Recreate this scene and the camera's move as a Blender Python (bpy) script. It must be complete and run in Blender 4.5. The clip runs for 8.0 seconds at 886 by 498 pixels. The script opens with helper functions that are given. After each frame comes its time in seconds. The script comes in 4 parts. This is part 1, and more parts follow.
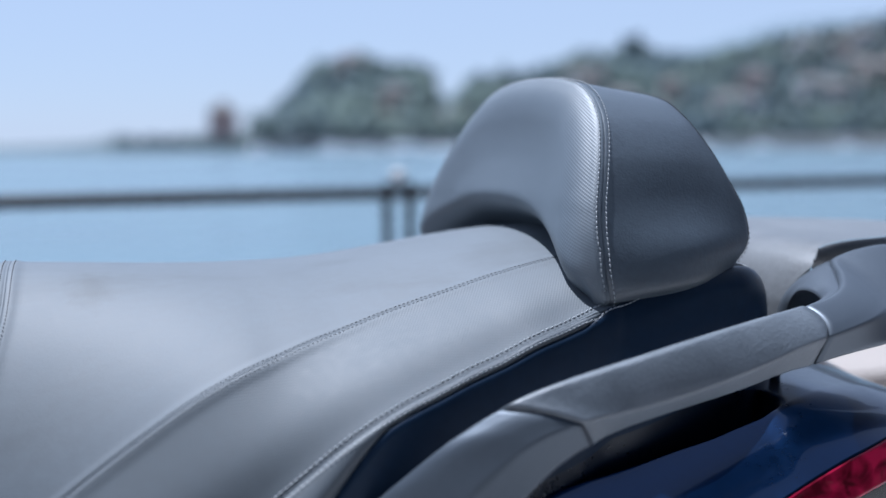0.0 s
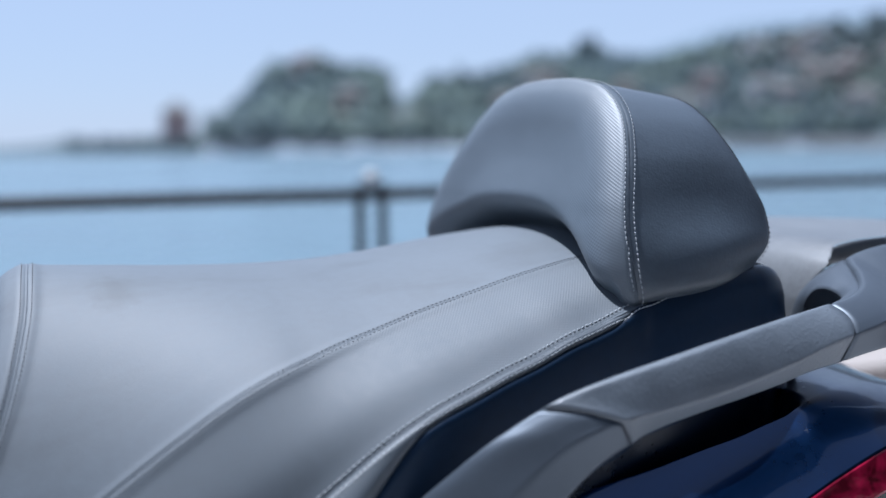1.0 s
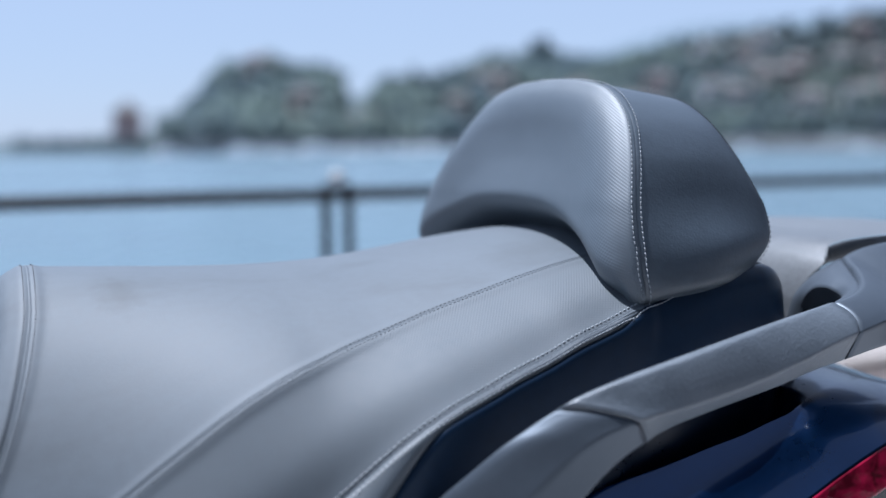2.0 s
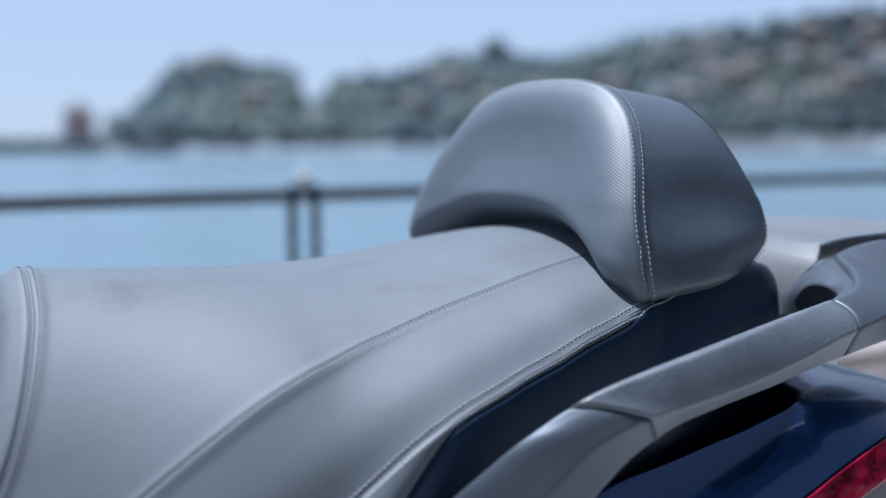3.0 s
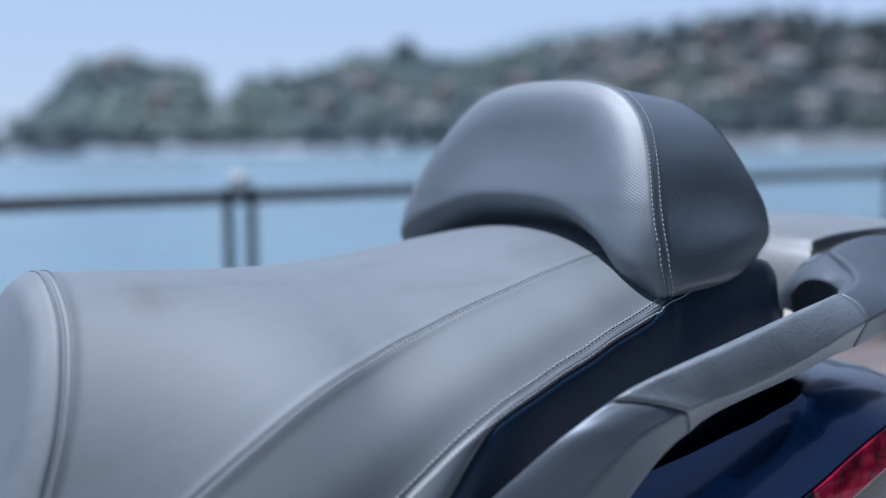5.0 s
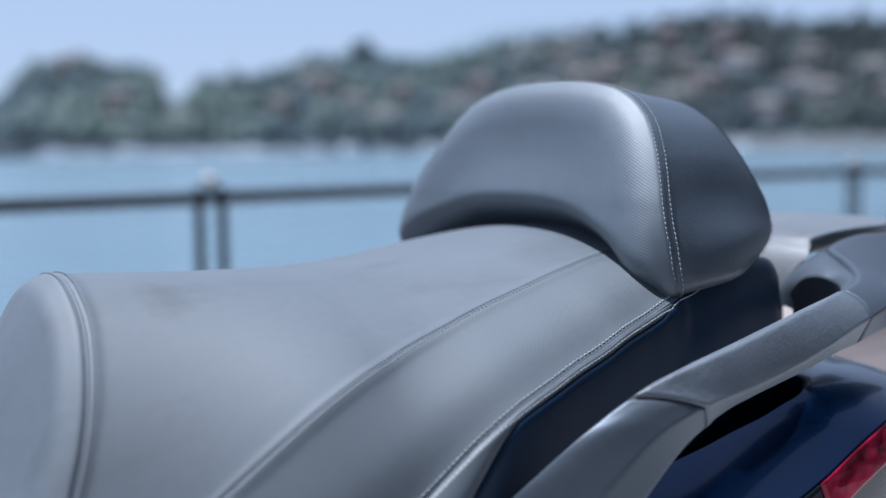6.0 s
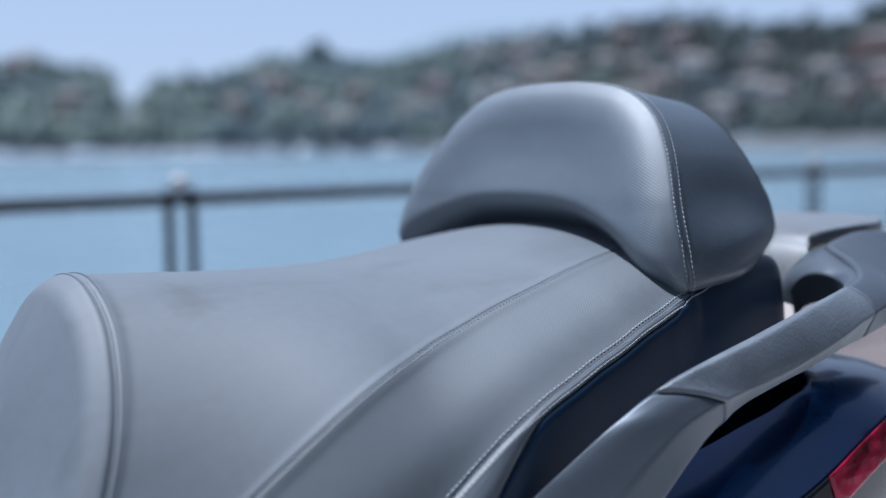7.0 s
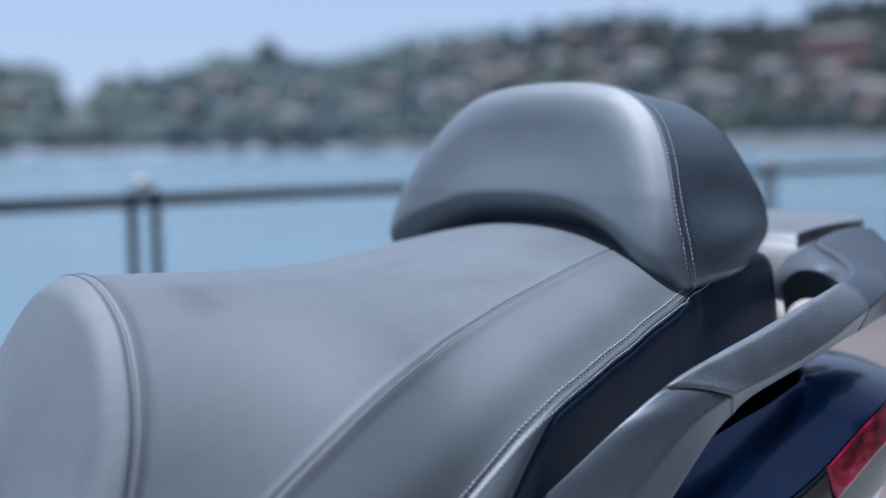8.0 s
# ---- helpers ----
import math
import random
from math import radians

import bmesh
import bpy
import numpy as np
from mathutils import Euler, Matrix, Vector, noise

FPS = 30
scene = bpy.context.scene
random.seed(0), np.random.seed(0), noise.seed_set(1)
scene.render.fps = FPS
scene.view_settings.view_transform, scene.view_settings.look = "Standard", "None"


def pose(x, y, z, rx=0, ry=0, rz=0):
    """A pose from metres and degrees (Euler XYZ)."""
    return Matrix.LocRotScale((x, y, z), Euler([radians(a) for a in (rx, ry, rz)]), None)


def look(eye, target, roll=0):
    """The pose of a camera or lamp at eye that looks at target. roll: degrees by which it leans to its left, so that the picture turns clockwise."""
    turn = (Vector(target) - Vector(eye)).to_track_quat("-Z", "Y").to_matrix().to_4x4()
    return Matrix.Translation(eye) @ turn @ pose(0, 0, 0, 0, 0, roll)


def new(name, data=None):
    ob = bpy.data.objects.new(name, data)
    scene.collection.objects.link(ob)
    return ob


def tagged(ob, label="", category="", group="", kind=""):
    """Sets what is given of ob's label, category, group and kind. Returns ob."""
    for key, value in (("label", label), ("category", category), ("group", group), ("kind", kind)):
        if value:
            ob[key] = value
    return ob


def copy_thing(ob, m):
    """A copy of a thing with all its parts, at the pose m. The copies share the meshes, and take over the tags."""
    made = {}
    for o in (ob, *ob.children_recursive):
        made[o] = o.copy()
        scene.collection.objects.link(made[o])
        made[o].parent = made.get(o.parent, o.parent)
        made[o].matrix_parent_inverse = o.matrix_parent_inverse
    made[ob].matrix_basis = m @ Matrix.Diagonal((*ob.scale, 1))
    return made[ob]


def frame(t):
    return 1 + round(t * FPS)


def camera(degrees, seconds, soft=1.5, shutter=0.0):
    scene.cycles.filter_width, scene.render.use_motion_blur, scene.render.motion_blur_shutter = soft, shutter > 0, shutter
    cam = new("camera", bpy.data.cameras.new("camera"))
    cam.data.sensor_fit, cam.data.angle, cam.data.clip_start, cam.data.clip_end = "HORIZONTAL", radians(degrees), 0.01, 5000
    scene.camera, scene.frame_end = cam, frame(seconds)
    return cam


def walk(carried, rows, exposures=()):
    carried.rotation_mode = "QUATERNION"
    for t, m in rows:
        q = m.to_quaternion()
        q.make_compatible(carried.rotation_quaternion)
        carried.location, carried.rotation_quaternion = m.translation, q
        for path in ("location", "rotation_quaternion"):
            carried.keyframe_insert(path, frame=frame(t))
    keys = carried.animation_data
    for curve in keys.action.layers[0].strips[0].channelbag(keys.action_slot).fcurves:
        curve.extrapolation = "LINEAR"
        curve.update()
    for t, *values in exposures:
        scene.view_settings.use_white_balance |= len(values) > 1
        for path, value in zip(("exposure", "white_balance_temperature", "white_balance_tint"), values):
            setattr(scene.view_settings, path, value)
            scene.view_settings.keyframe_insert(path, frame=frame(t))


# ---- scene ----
cam = camera(42.84, 8.0)
PATH = [
    (0, (0.0343, 0.0231, 0.9878), (-0.0315, 2.0133, 0.8017), -0.35),
    (0.5, (0.0100, 0.0235, 0.9878), (-0.0167, 2.0147, 0.8029), -0.41),
    (1, (-0.0190, 0.0245, 0.9875), (-0.0077, 2.0159, 0.8033), -0.43),
    (1.5, (-0.0409, 0.0261, 0.9874), (0.0109, 2.0170, 0.8032), -0.39),
    (3, (-0.0961, 0.0283, 0.9872), (0.0752, 2.0125, 0.8036), -0.40),
    (3.5, (-0.1164, 0.0290, 0.9869), (0.0920, 2.0096, 0.8038), -0.44),
    (4, (-0.1363, 0.0292, 0.9871), (0.1109, 2.0054, 0.8041), -0.49),
    (4.5, (-0.1591, 0.0302, 0.9876), (0.1283, 2.0009, 0.8036), -0.51),
    (6, (-0.2240, 0.0320, 0.9880), (0.1750, 1.9832, 0.8047), -0.66),
    (6.5, (-0.2472, 0.0330, 0.9881), (0.1845, 1.9771, 0.8044), -0.69),
    (7, (-0.2705, 0.0347, 0.9876), (0.2032, 1.9692, 0.8052), -0.73),
    (7.5, (-0.2920, 0.0372, 0.9879), (0.2235, 1.9608, 0.8040), -0.68),
    (8, (-0.3128, 0.0392, 0.9877), (0.2427, 1.9518, 0.8047), -0.83),
]
walk(cam, [(t, look(eye, target, roll)) for t, eye, target, roll in PATH], [(0.0, 0.67, 5335, 11), (4.0, 0.61, 5335, 11), (8.0, 0.56, 5335, 11)])

cam.data.dof.use_dof = True
cam.data.dof.focus_distance = 0.86
cam.data.dof.aperture_fstop = 2.5

# ---- world, sun, exposure ----
SUN_AZ, SUN_EL = -62.0, 71.0  # degrees from +y towards +x, and above the horizon
world = bpy.data.worlds.new("sky")
scene.world = world
world.use_nodes = True
wn = world.node_tree.nodes
wl = world.node_tree.links
sky = wn.new("ShaderNodeTexSky")
sky.sky_type, sky.sun_disc = "NISHITA", False
sky.sun_elevation, sky.sun_rotation = radians(SUN_EL), radians(SUN_AZ)
sky.air_density, sky.dust_density, sky.ozone_density = 1.0, 0.2, 1.8
wn["Background"].inputs[1].default_value = 0.072
haze = wn.new("ShaderNodeMix")  # thin summer haze over the whole sky
haze.data_type = "RGBA"
haze.inputs[0].default_value = 0.8
haze.inputs[7].default_value = (5.1, 5.62, 6.55, 1)
wl.new(sky.outputs[0], haze.inputs[6])
wl.new(haze.outputs[2], wn["Background"].inputs[0])
sun = new("sun", bpy.data.lights.new("sun", "SUN"))
sun.data.energy, sun.data.angle, sun.data.color = 4.6, radians(0.5), (1.0, 0.95, 0.88)
az, el = radians(SUN_AZ), radians(SUN_EL)
sun_dir = Vector((math.sin(az) * math.cos(el), math.cos(az) * math.cos(el), math.sin(el)))
sun.matrix_world = look(sun_dir * 50, (0, 0, 0))


# ---- materials ----
def material(name, colour, rough=0.5, metal=0.0, vary=0.15, scale=8.0, rough_vary=0.08, bump=0.0, bump_scale=300.0, coat=0.0, spec=0.5, coords="Object", fine=None, ior=1.5):
    m = bpy.data.materials.new(name)
    m.use_nodes = True
    n, k = m.node_tree.nodes, m.node_tree.links
    b = n["Principled BSDF"]
    b.inputs["Metallic"].default_value = metal
    b.inputs["Specular IOR Level"].default_value = spec
    b.inputs["IOR"].default_value = ior
    b.inputs["Coat Weight"].default_value = coat
    b.inputs["Coat Roughness"].default_value = 0.07
    tc = n.new("ShaderNodeTexCoord")
    big = n.new("ShaderNodeTexNoise")
    big.inputs["Scale"].default_value, big.inputs["Detail"].default_value = scale, 6
    k.new(tc.outputs[coords], big.inputs["Vector"])
    small = n.new("ShaderNodeTexNoise")
    small.inputs["Scale"].default_value, small.inputs["Detail"].default_value = fine or scale * 14, 4
    k.new(tc.outputs[coords], small.inputs["Vector"])
    mix = n.new("ShaderNodeMix")
    mix.inputs[0].default_value = 0.4
    k.new(big.outputs[0], mix.inputs[2])
    k.new(small.outputs[0], mix.inputs[3])
    ramp = n.new("ShaderNodeValToRGB")
    c = colour
    ramp.color_ramp.elements[0].position, ramp.color_ramp.elements[1].position = 0.3, 0.7
    ramp.color_ramp.elements[0].color = (*[v * (1 - vary) for v in c], 1)
    ramp.color_ramp.elements[1].color = (*[min(1, v * (1 + vary)) for v in c], 1)
    k.new(mix.outputs[0], ramp.inputs[0])
    k.new(ramp.outputs[0], b.inputs["Base Color"])
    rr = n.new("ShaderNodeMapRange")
    rr.inputs["From Min"].default_value, rr.inputs["From Max"].default_value = 0.3, 0.7
    rr.inputs["To Min"].default_value, rr.inputs["To Max"].default_value = max(0, rough - rough_vary), rough + rough_vary
    k.new(mix.outputs[0], rr.inputs["Value"])
    k.new(rr.outputs[0], b.inputs["Roughness"])
    if bump:
        bt = n.new("ShaderNodeTexNoise")
        bt.inputs["Scale"].default_value, bt.inputs["Detail"].default_value = bump_scale, 3
        k.new(tc.outputs[coords], bt.inputs["Vector"])
        bp = n.new("ShaderNodeBump")
        bp.inputs["Strength"].default_value, bp.inputs["Distance"].default_value = bump, 0.0006
        k.new(bt.outputs[0], bp.inputs["Height"])
        k.new(bp.outputs[0], b.inputs["Normal"])
    return m


def embossed(name, colour, rough, pitch, strength, slant):
    """Vinyl with a fine woven relief, laid along the UV map, which is in metres."""
    m = material(name, colour, rough, spec=1.0, ior=1.55, vary=0.15, scale=9, rough_vary=0.05)
    n, k = m.node_tree.nodes, m.node_tree.links
    tc = n.new("ShaderNodeTexCoord")
    sep = n.new("ShaderNodeSeparateXYZ")
    squash = n.new("ShaderNodeVectorMath")
    squash.operation, squash.inputs[1].default_value = "MULTIPLY", (1.0, 1.15, 1.0)
    k.new(tc.outputs["UV"], squash.inputs[0])
    k.new(squash.outputs[0], sep.inputs[0])

    def math_node(op, a, b=None):
        q = n.new("ShaderNodeMath")
        q.operation = op
        for i, v in enumerate((a, b)):
            if v is None:
                continue
            if isinstance(v, (int, float)):
                q.inputs[i].default_value = v
            else:
                k.new(v, q.inputs[i])
        return q.outputs[0]

    w = 2 * math.pi / pitch
    cs, sn = w * math.cos(radians(slant)), w * math.sin(radians(slant))
    a = math_node("ADD", math_node("MULTIPLY", sep.outputs[0], cs), math_node("MULTIPLY", sep.outputs[1], sn))
    c = math_node("SUBTRACT", math_node("MULTIPLY", sep.outputs[1], cs), math_node("MULTIPLY", sep.outputs[0], sn))
    h = math_node("MULTIPLY", math_node("SINE", a), math_node("SINE", c))
    bp = n.new("ShaderNodeBump")
    bp.inputs["Strength"].default_value, bp.inputs["Distance"].default_value = strength, 0.0007
    k.new(h, bp.inputs["Height"])
    k.new(bp.outputs[0], n["Principled BSDF"].inputs["Normal"])
    return m


VINYL = material("smooth_vinyl", (0.076, 0.092, 0.110), 0.69, spec=0.9, ior=1.55, vary=0.16, scale=9, rough_vary=0.025, bump=0.22, bump_scale=700)
# faint scuffs where feet and bags have brushed over the seat
vn, vk = VINYL.node_tree.nodes, VINYL.node_tree.links
squeeze = vn.new("ShaderNodeMapping")
squeeze.inputs["Scale"].default_value, squeeze.inputs["Rotation"].default_value = (5.0, 16.0, 8.0), (0.0, 0.0, 0.5)
vk.new(vn["Texture Coordinate"].outputs["Object"], squeeze.inputs["Vector"])
scuff = vn.new("ShaderNodeTexNoise")
scuff.inputs["Scale"].default_value, scuff.inputs["Detail"].default_value, scuff.inputs["Distortion"].default_value = 1.0, 7, 0.6
vk.new(squeeze.outputs[0], scuff.inputs["Vector"])
worn = vn.new("ShaderNodeMapRange")
worn.inputs["From Min"].default_value, worn.inputs["From Max"].default_value = 0.56, 0.70
worn.inputs["To Min"].default_value, worn.inputs["To Max"].default_value = 1.0, 0.80
vk.new(scuff.outputs[0], worn.inputs["Value"])
dim = vn.new("ShaderNodeMix")
dim.data_type, dim.blend_type = "RGBA", "MULTIPLY"
dim.inputs[0].default_value = 1.0
vk.new(vn["Color Ramp"].outputs[0], dim.inputs[6])
vk.new(worn.outputs[0], dim.inputs[7])
blotch_at = vn.new("ShaderNodeMapping")  # one darker rubbed blotch near the front edge
blotch_at.inputs["Location"].default_value, blotch_at.inputs["Scale"].default_value = (18.1, 1.65, -22.0), (50.0, 25.0, 25.0)
vk.new(vn["Texture Coordinate"].outputs["Object"], blotch_at.inputs["Vector"])
ragged = vn.new("ShaderNodeTexNoise")
ragged.inputs["Scale"].default_value, ragged.inputs["Detail"].default_value = 90, 4
vk.new(vn["Texture Coordinate"].outputs["Object"], ragged.inputs["Vector"])
shift = vn.new("ShaderNodeVectorMath")
shift.operation, shift.inputs[1].default_value = "MULTIPLY_ADD", (1.4, 1.4, 1.4)
vk.new(ragged.outputs["Color"], shift.inputs[0])
vk.new(blotch_at.outputs[0], shift.inputs[2])
centred = vn.new("ShaderNodeVectorMath")
centred.operation, centred.inputs[1].default_value = "SUBTRACT", (0.7, 0.7, 0.7)
vk.new(shift.outputs[0], centred.inputs[0])
span = vn.new("ShaderNodeVectorMath")
span.operation = "LENGTH"
vk.new(centred.outputs[0], span.inputs[0])
blotch = vn.new("ShaderNodeMapRange")
blotch.inputs["From Min"].default_value, blotch.inputs["From Max"].default_value = 0.2, 1.0
blotch.inputs["To Min"].default_value, blotch.inputs["To Max"].default_value = 0.68, 1.0
vk.new(span.outputs["Value"], blotch.inputs["Value"])
rubbed = vn.new("ShaderNodeMix")
rubbed.data_type, rubbed.blend_type = "RGBA", "MULTIPLY"
rubbed.inputs[0].default_value = 1.0
vk.new(dim.outputs[2], rubbed.inputs[6])
vk.new(blotch.outputs[0], rubbed.inputs[7])
vk.new(rubbed.outputs[2], vn["Principled BSDF"].inputs["Base Color"])
VINYL_SIDE = material("side_vinyl", (0.046, 0.062, 0.081), 0.45, spec=0.9, ior=1.6, vary=0.3, scale=14, rough_vary=0.06, bump=0.35, bump_scale=480)
# one skirt vinyl in two tones: lit front painted greyer, shaded rest near black
VINYL_LIT = material("lit_skirt_vinyl", (0.030, 0.042, 0.056), 0.6, spec=0.9, ior=1.6, vary=0.16, scale=9, rough_vary=0.03, bump=0.12, bump_scale=900)
SKIRT_SHADED = material("shaded_skirt_vinyl", (0.0062, 0.0172, 0.039), 0.40, spec=0.2, vary=0.2, scale=9, rough_vary=0.05, bump=0.12, bump_scale=700)
WEAVE = embossed("woven_vinyl", (0.060, 0.074, 0.089), 0.69, 0.0034, 0.16, -16)
CUSHION = embossed("woven_cushion_vinyl", (0.073, 0.093, 0.115), 0.56, 0.0034, 0.17, 20)
THREAD_PALE = material("pale_grey_thread", (0.40, 0.415, 0.43), 0.7, vary=0.1, scale=200)
THREAD_DARK = material("dark_thread", (0.075, 0.08, 0.088), 0.65, vary=0.15, scale=200)
RUBBER = material("grip_rubber", (0.090, 0.105, 0.124), 0.52, spec=0.9, vary=0.22, scale=30, rough_vary=0.12, bump=0.8, bump_scale=380)
RAIL_PAINT = material("grey_rail_paint", (0.080, 0.094, 0.114), 0.46, metal=0.45, vary=0.08, scale=12, rough_vary=0.04, bump=0.05, bump_scale=1500)
RACK_PLASTIC = material("grey_rack_plastic", (0.13, 0.137, 0.147), 0.5, vary=0.26, scale=16, rough_vary=0.12, bump=0.5, bump_scale=900)
BLUE = material("dark_blue_metallic_paint", (0.0022, 0.0165, 0.060), 0.30, metal=0.9, vary=0.1, scale=10, rough_vary=0.04, coat=0.5)
BLUE.node_tree.nodes["Principled BSDF"].inputs["Coat Roughness"].default_value = 0.06
BLUE_BLACK = material("blue_black_plastic", (0.003, 0.007, 0.017), 0.3, spec=0.4, vary=0.2, scale=15)
BLACK = material("black_plastic", (0.012, 0.012, 0.014), 0.5, vary=0.2, scale=15, bump=0.3, bump_scale=500)
RED = material("red_lens", (0.10, 0.0006, 0.007), 0.12, spec=0.12, vary=0.1, scale=15, rough_vary=0.03, coat=0.25)
facet = RED.node_tree.nodes.new("ShaderNodeTexVoronoi")
facet.inputs["Scale"].default_value = 85
RED.node_tree.links.new(RED.node_tree.nodes["Texture Coordinate"].outputs["Object"], facet.inputs["Vector"])
facet.inputs["Randomness"].default_value = 0.7
shade = RED.node_tree.nodes.new("ShaderNodeValToRGB")
shade.color_ramp.elements[0].position, shade.color_ramp.elements[1].position = 0.38, 0.62
shade.color_ramp.elements[0].color, shade.color_ramp.elements[1].color = (0.06, 0.0004, 0.006, 1), (0.36, 0.006, 0.045, 1)
mottle = RED.node_tree.nodes.new("ShaderNodeTexNoise")
mottle.inputs["Scale"].default_value, mottle.inputs["Detail"].default_value, mottle.inputs["Distortion"].default_value = 26, 2, 1.5
RED.node_tree.links.new(RED.node_tree.nodes["Texture Coordinate"].outputs["Object"], mottle.inputs["Vector"])
RED.node_tree.links.new(mottle.outputs[0], shade.inputs[0])
RED.node_tree.links.new(shade.outputs[0], RED.node_tree.nodes["Principled BSDF"].inputs["Base Color"])
cut = RED.node_tree.nodes.new("ShaderNodeBump")  # moulded prisms inside the lens
cut.inputs["Strength"].default_value, cut.inputs["Distance"].default_value = 0.3, 0.002
RED.node_tree.links.new(facet.outputs["Distance"], cut.inputs["Height"])
RED.node_tree.links.new(cut.outputs[0], RED.node_tree.nodes["Principled BSDF"].inputs["Normal"])
CLEAR = material("clear_lens", (0.018, 0.016, 0.017), 0.25, vary=0.1, scale=15, rough_vary=0.03)
SMOKED = material("smoked_lens", (0.006, 0.009, 0.012), 0.2, spec=0.3, vary=0.1, scale=15, rough_vary=0.03)
IRON = material("grey_railing_paint", (0.022, 0.027, 0.034), 0.5, vary=0.25, scale=12, bump=0.3, bump_scale=60)
# pale only so that the ground throws light back up
APRON = material("pale_bounce_ground", (0.46, 0.45, 0.44), 0.85, vary=0.1, scale=2, bump=0.4, bump_scale=60)
KNOB = material("worn_pale_metal", (0.48, 0.46, 0.45), 0.45, vary=0.15, scale=40)
STONE = material("brown_paving", (0.125, 0.100, 0.092), 0.85, vary=0.2, scale=3, bump=0.5, bump_scale=60)
COPING = material("pale_coping", (0.30, 0.262, 0.235), 0.85, vary=0.15, scale=3, bump=0.5, bump_scale=60)
QUAY = material("quay_stone", (0.34, 0.31, 0.28), 0.85, vary=0.25, scale=2, bump=0.5, bump_scale=30)
# for the unseen wall; its blue tints the dark reflections
DARK_BLOCKER = material("dark_blocking_wall", (0.025, 0.035, 0.052), 0.9, vary=0.5, scale=2)
WATER = material("sea_water", (0.105, 0.160, 0.190), 0.28, spec=0.3, vary=0.12, scale=0.05, rough_vary=0.05, fine=0.9)
# haze over the bay is mixed into this base colour as extra blue
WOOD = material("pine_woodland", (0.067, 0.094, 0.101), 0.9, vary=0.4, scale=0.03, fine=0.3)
wdn, wdk = WOOD.node_tree.nodes, WOOD.node_tree.links
kind = wdn.new("ShaderNodeNewGeometry")
hue = wdn.new("ShaderNodeValToRGB")
hue.color_ramp.elements[0].color, hue.color_ramp.elements[1].color = (0.80, 0.83, 0.88, 1), (1.22, 1.17, 1.06, 1)
wdk.new(kind.outputs["Random Per Island"], hue.inputs[0])
tint = wdn.new("ShaderNodeMix")
tint.data_type, tint.blend_type = "RGBA", "MULTIPLY"
tint.inputs[0].default_value = 1.0
wdk.new(wdn["Color Ramp"].outputs[0], tint.inputs[6])
wdk.new(hue.outputs[0], tint.inputs[7])
patch_noise = wdn.new("ShaderNodeTexNoise")
patch_noise.inputs["Scale"].default_value, patch_noise.inputs["Detail"].default_value = 0.022, 2
wdk.new(wdn["Texture Coordinate"].outputs["Object"], patch_noise.inputs["Vector"])
patch_hue = wdn.new("ShaderNodeValToRGB")
patch_hue.color_ramp.elements[0].position, patch_hue.color_ramp.elements[1].position = 0.38, 0.62
patch_hue.color_ramp.elements[0].color, patch_hue.color_ramp.elements[1].color = (0.74, 0.80, 0.92, 1), (1.32, 1.27, 1.05, 1)
wdk.new(patch_noise.outputs[0], patch_hue.inputs[0])
patched = wdn.new("ShaderNodeMix")
patched.data_type, patched.blend_type = "RGBA", "MULTIPLY"
patched.inputs[0].default_value = 1.0
wdk.new(tint.outputs[2], patched.inputs[6])
wdk.new(patch_hue.outputs[0], patched.inputs[7])
spread = wdn.new("ShaderNodeSeparateXYZ")  # colour darkens along +x: more dark pines, and thinner haze painted in
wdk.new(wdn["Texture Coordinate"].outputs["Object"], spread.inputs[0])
wood_darkening = wdn.new("ShaderNodeMapRange")
wood_darkening.inputs["From Min"].default_value, wood_darkening.inputs["From Max"].default_value = 120, 250
wood_darkening.inputs["To Min"].default_value, wood_darkening.inputs["To Max"].default_value = 1.0, 0.27
wdk.new(spread.outputs[0], wood_darkening.inputs["Value"])
darkened_wood = wdn.new("ShaderNodeMix")
darkened_wood.data_type, darkened_wood.blend_type = "RGBA", "MULTIPLY"
darkened_wood.inputs[0].default_value = 1.0
wdk.new(patched.outputs[2], darkened_wood.inputs[6])
wdk.new(wood_darkening.outputs[0], darkened_wood.inputs[7])
wdk.new(darkened_wood.outputs[2], wdn["Principled BSDF"].inputs["Base Color"])
# slope and far ridge carry distance haze in their blue base colours
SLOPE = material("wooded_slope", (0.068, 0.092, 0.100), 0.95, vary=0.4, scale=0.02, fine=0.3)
HAZED_HILL = material("hazed_ridge", (0.14, 0.18, 0.215), 0.95, vary=0.15, scale=0.01, fine=0.1)
SHORE = material("shore_rock", (0.23, 0.222, 0.22), 0.9, vary=0.3, scale=0.1)
PLASTER = {c: material(c + "_plaster", v, 0.9, vary=0.12, scale=0.4) for c, v in
           {"cream": (0.38, 0.35, 0.33), "pink": (0.34, 0.24, 0.225), "white": (0.45, 0.45, 0.46), "ochre": (0.31, 0.26, 0.23), "brick": (0.24, 0.145, 0.13)}.items()}
TILE = material("clay_roof", (0.142, 0.130, 0.122), 0.9, vary=0.25, scale=0.6)
GLASS = material("dark_window", (0.03, 0.035, 0.04), 0.1, vary=0.2, scale=0.5)
HULL = material("white_hull", (0.8, 0.8, 0.8), 0.3, vary=0.05, scale=0.5)


# ---- mesh helpers ----
def link(name, bm, mat, parent=None, label="", smooth=True, kind=""):
    me = bpy.data.meshes.new(name)
    bmesh.ops.recalc_face_normals(bm, faces=bm.faces)
    bm.to_mesh(me)
    bm.free()
    me.materials.append(mat)
    if smooth:
        me.shade_smooth()
    ob = new(name, me)
    ob.parent = parent
    return tagged(ob, label, kind=kind)


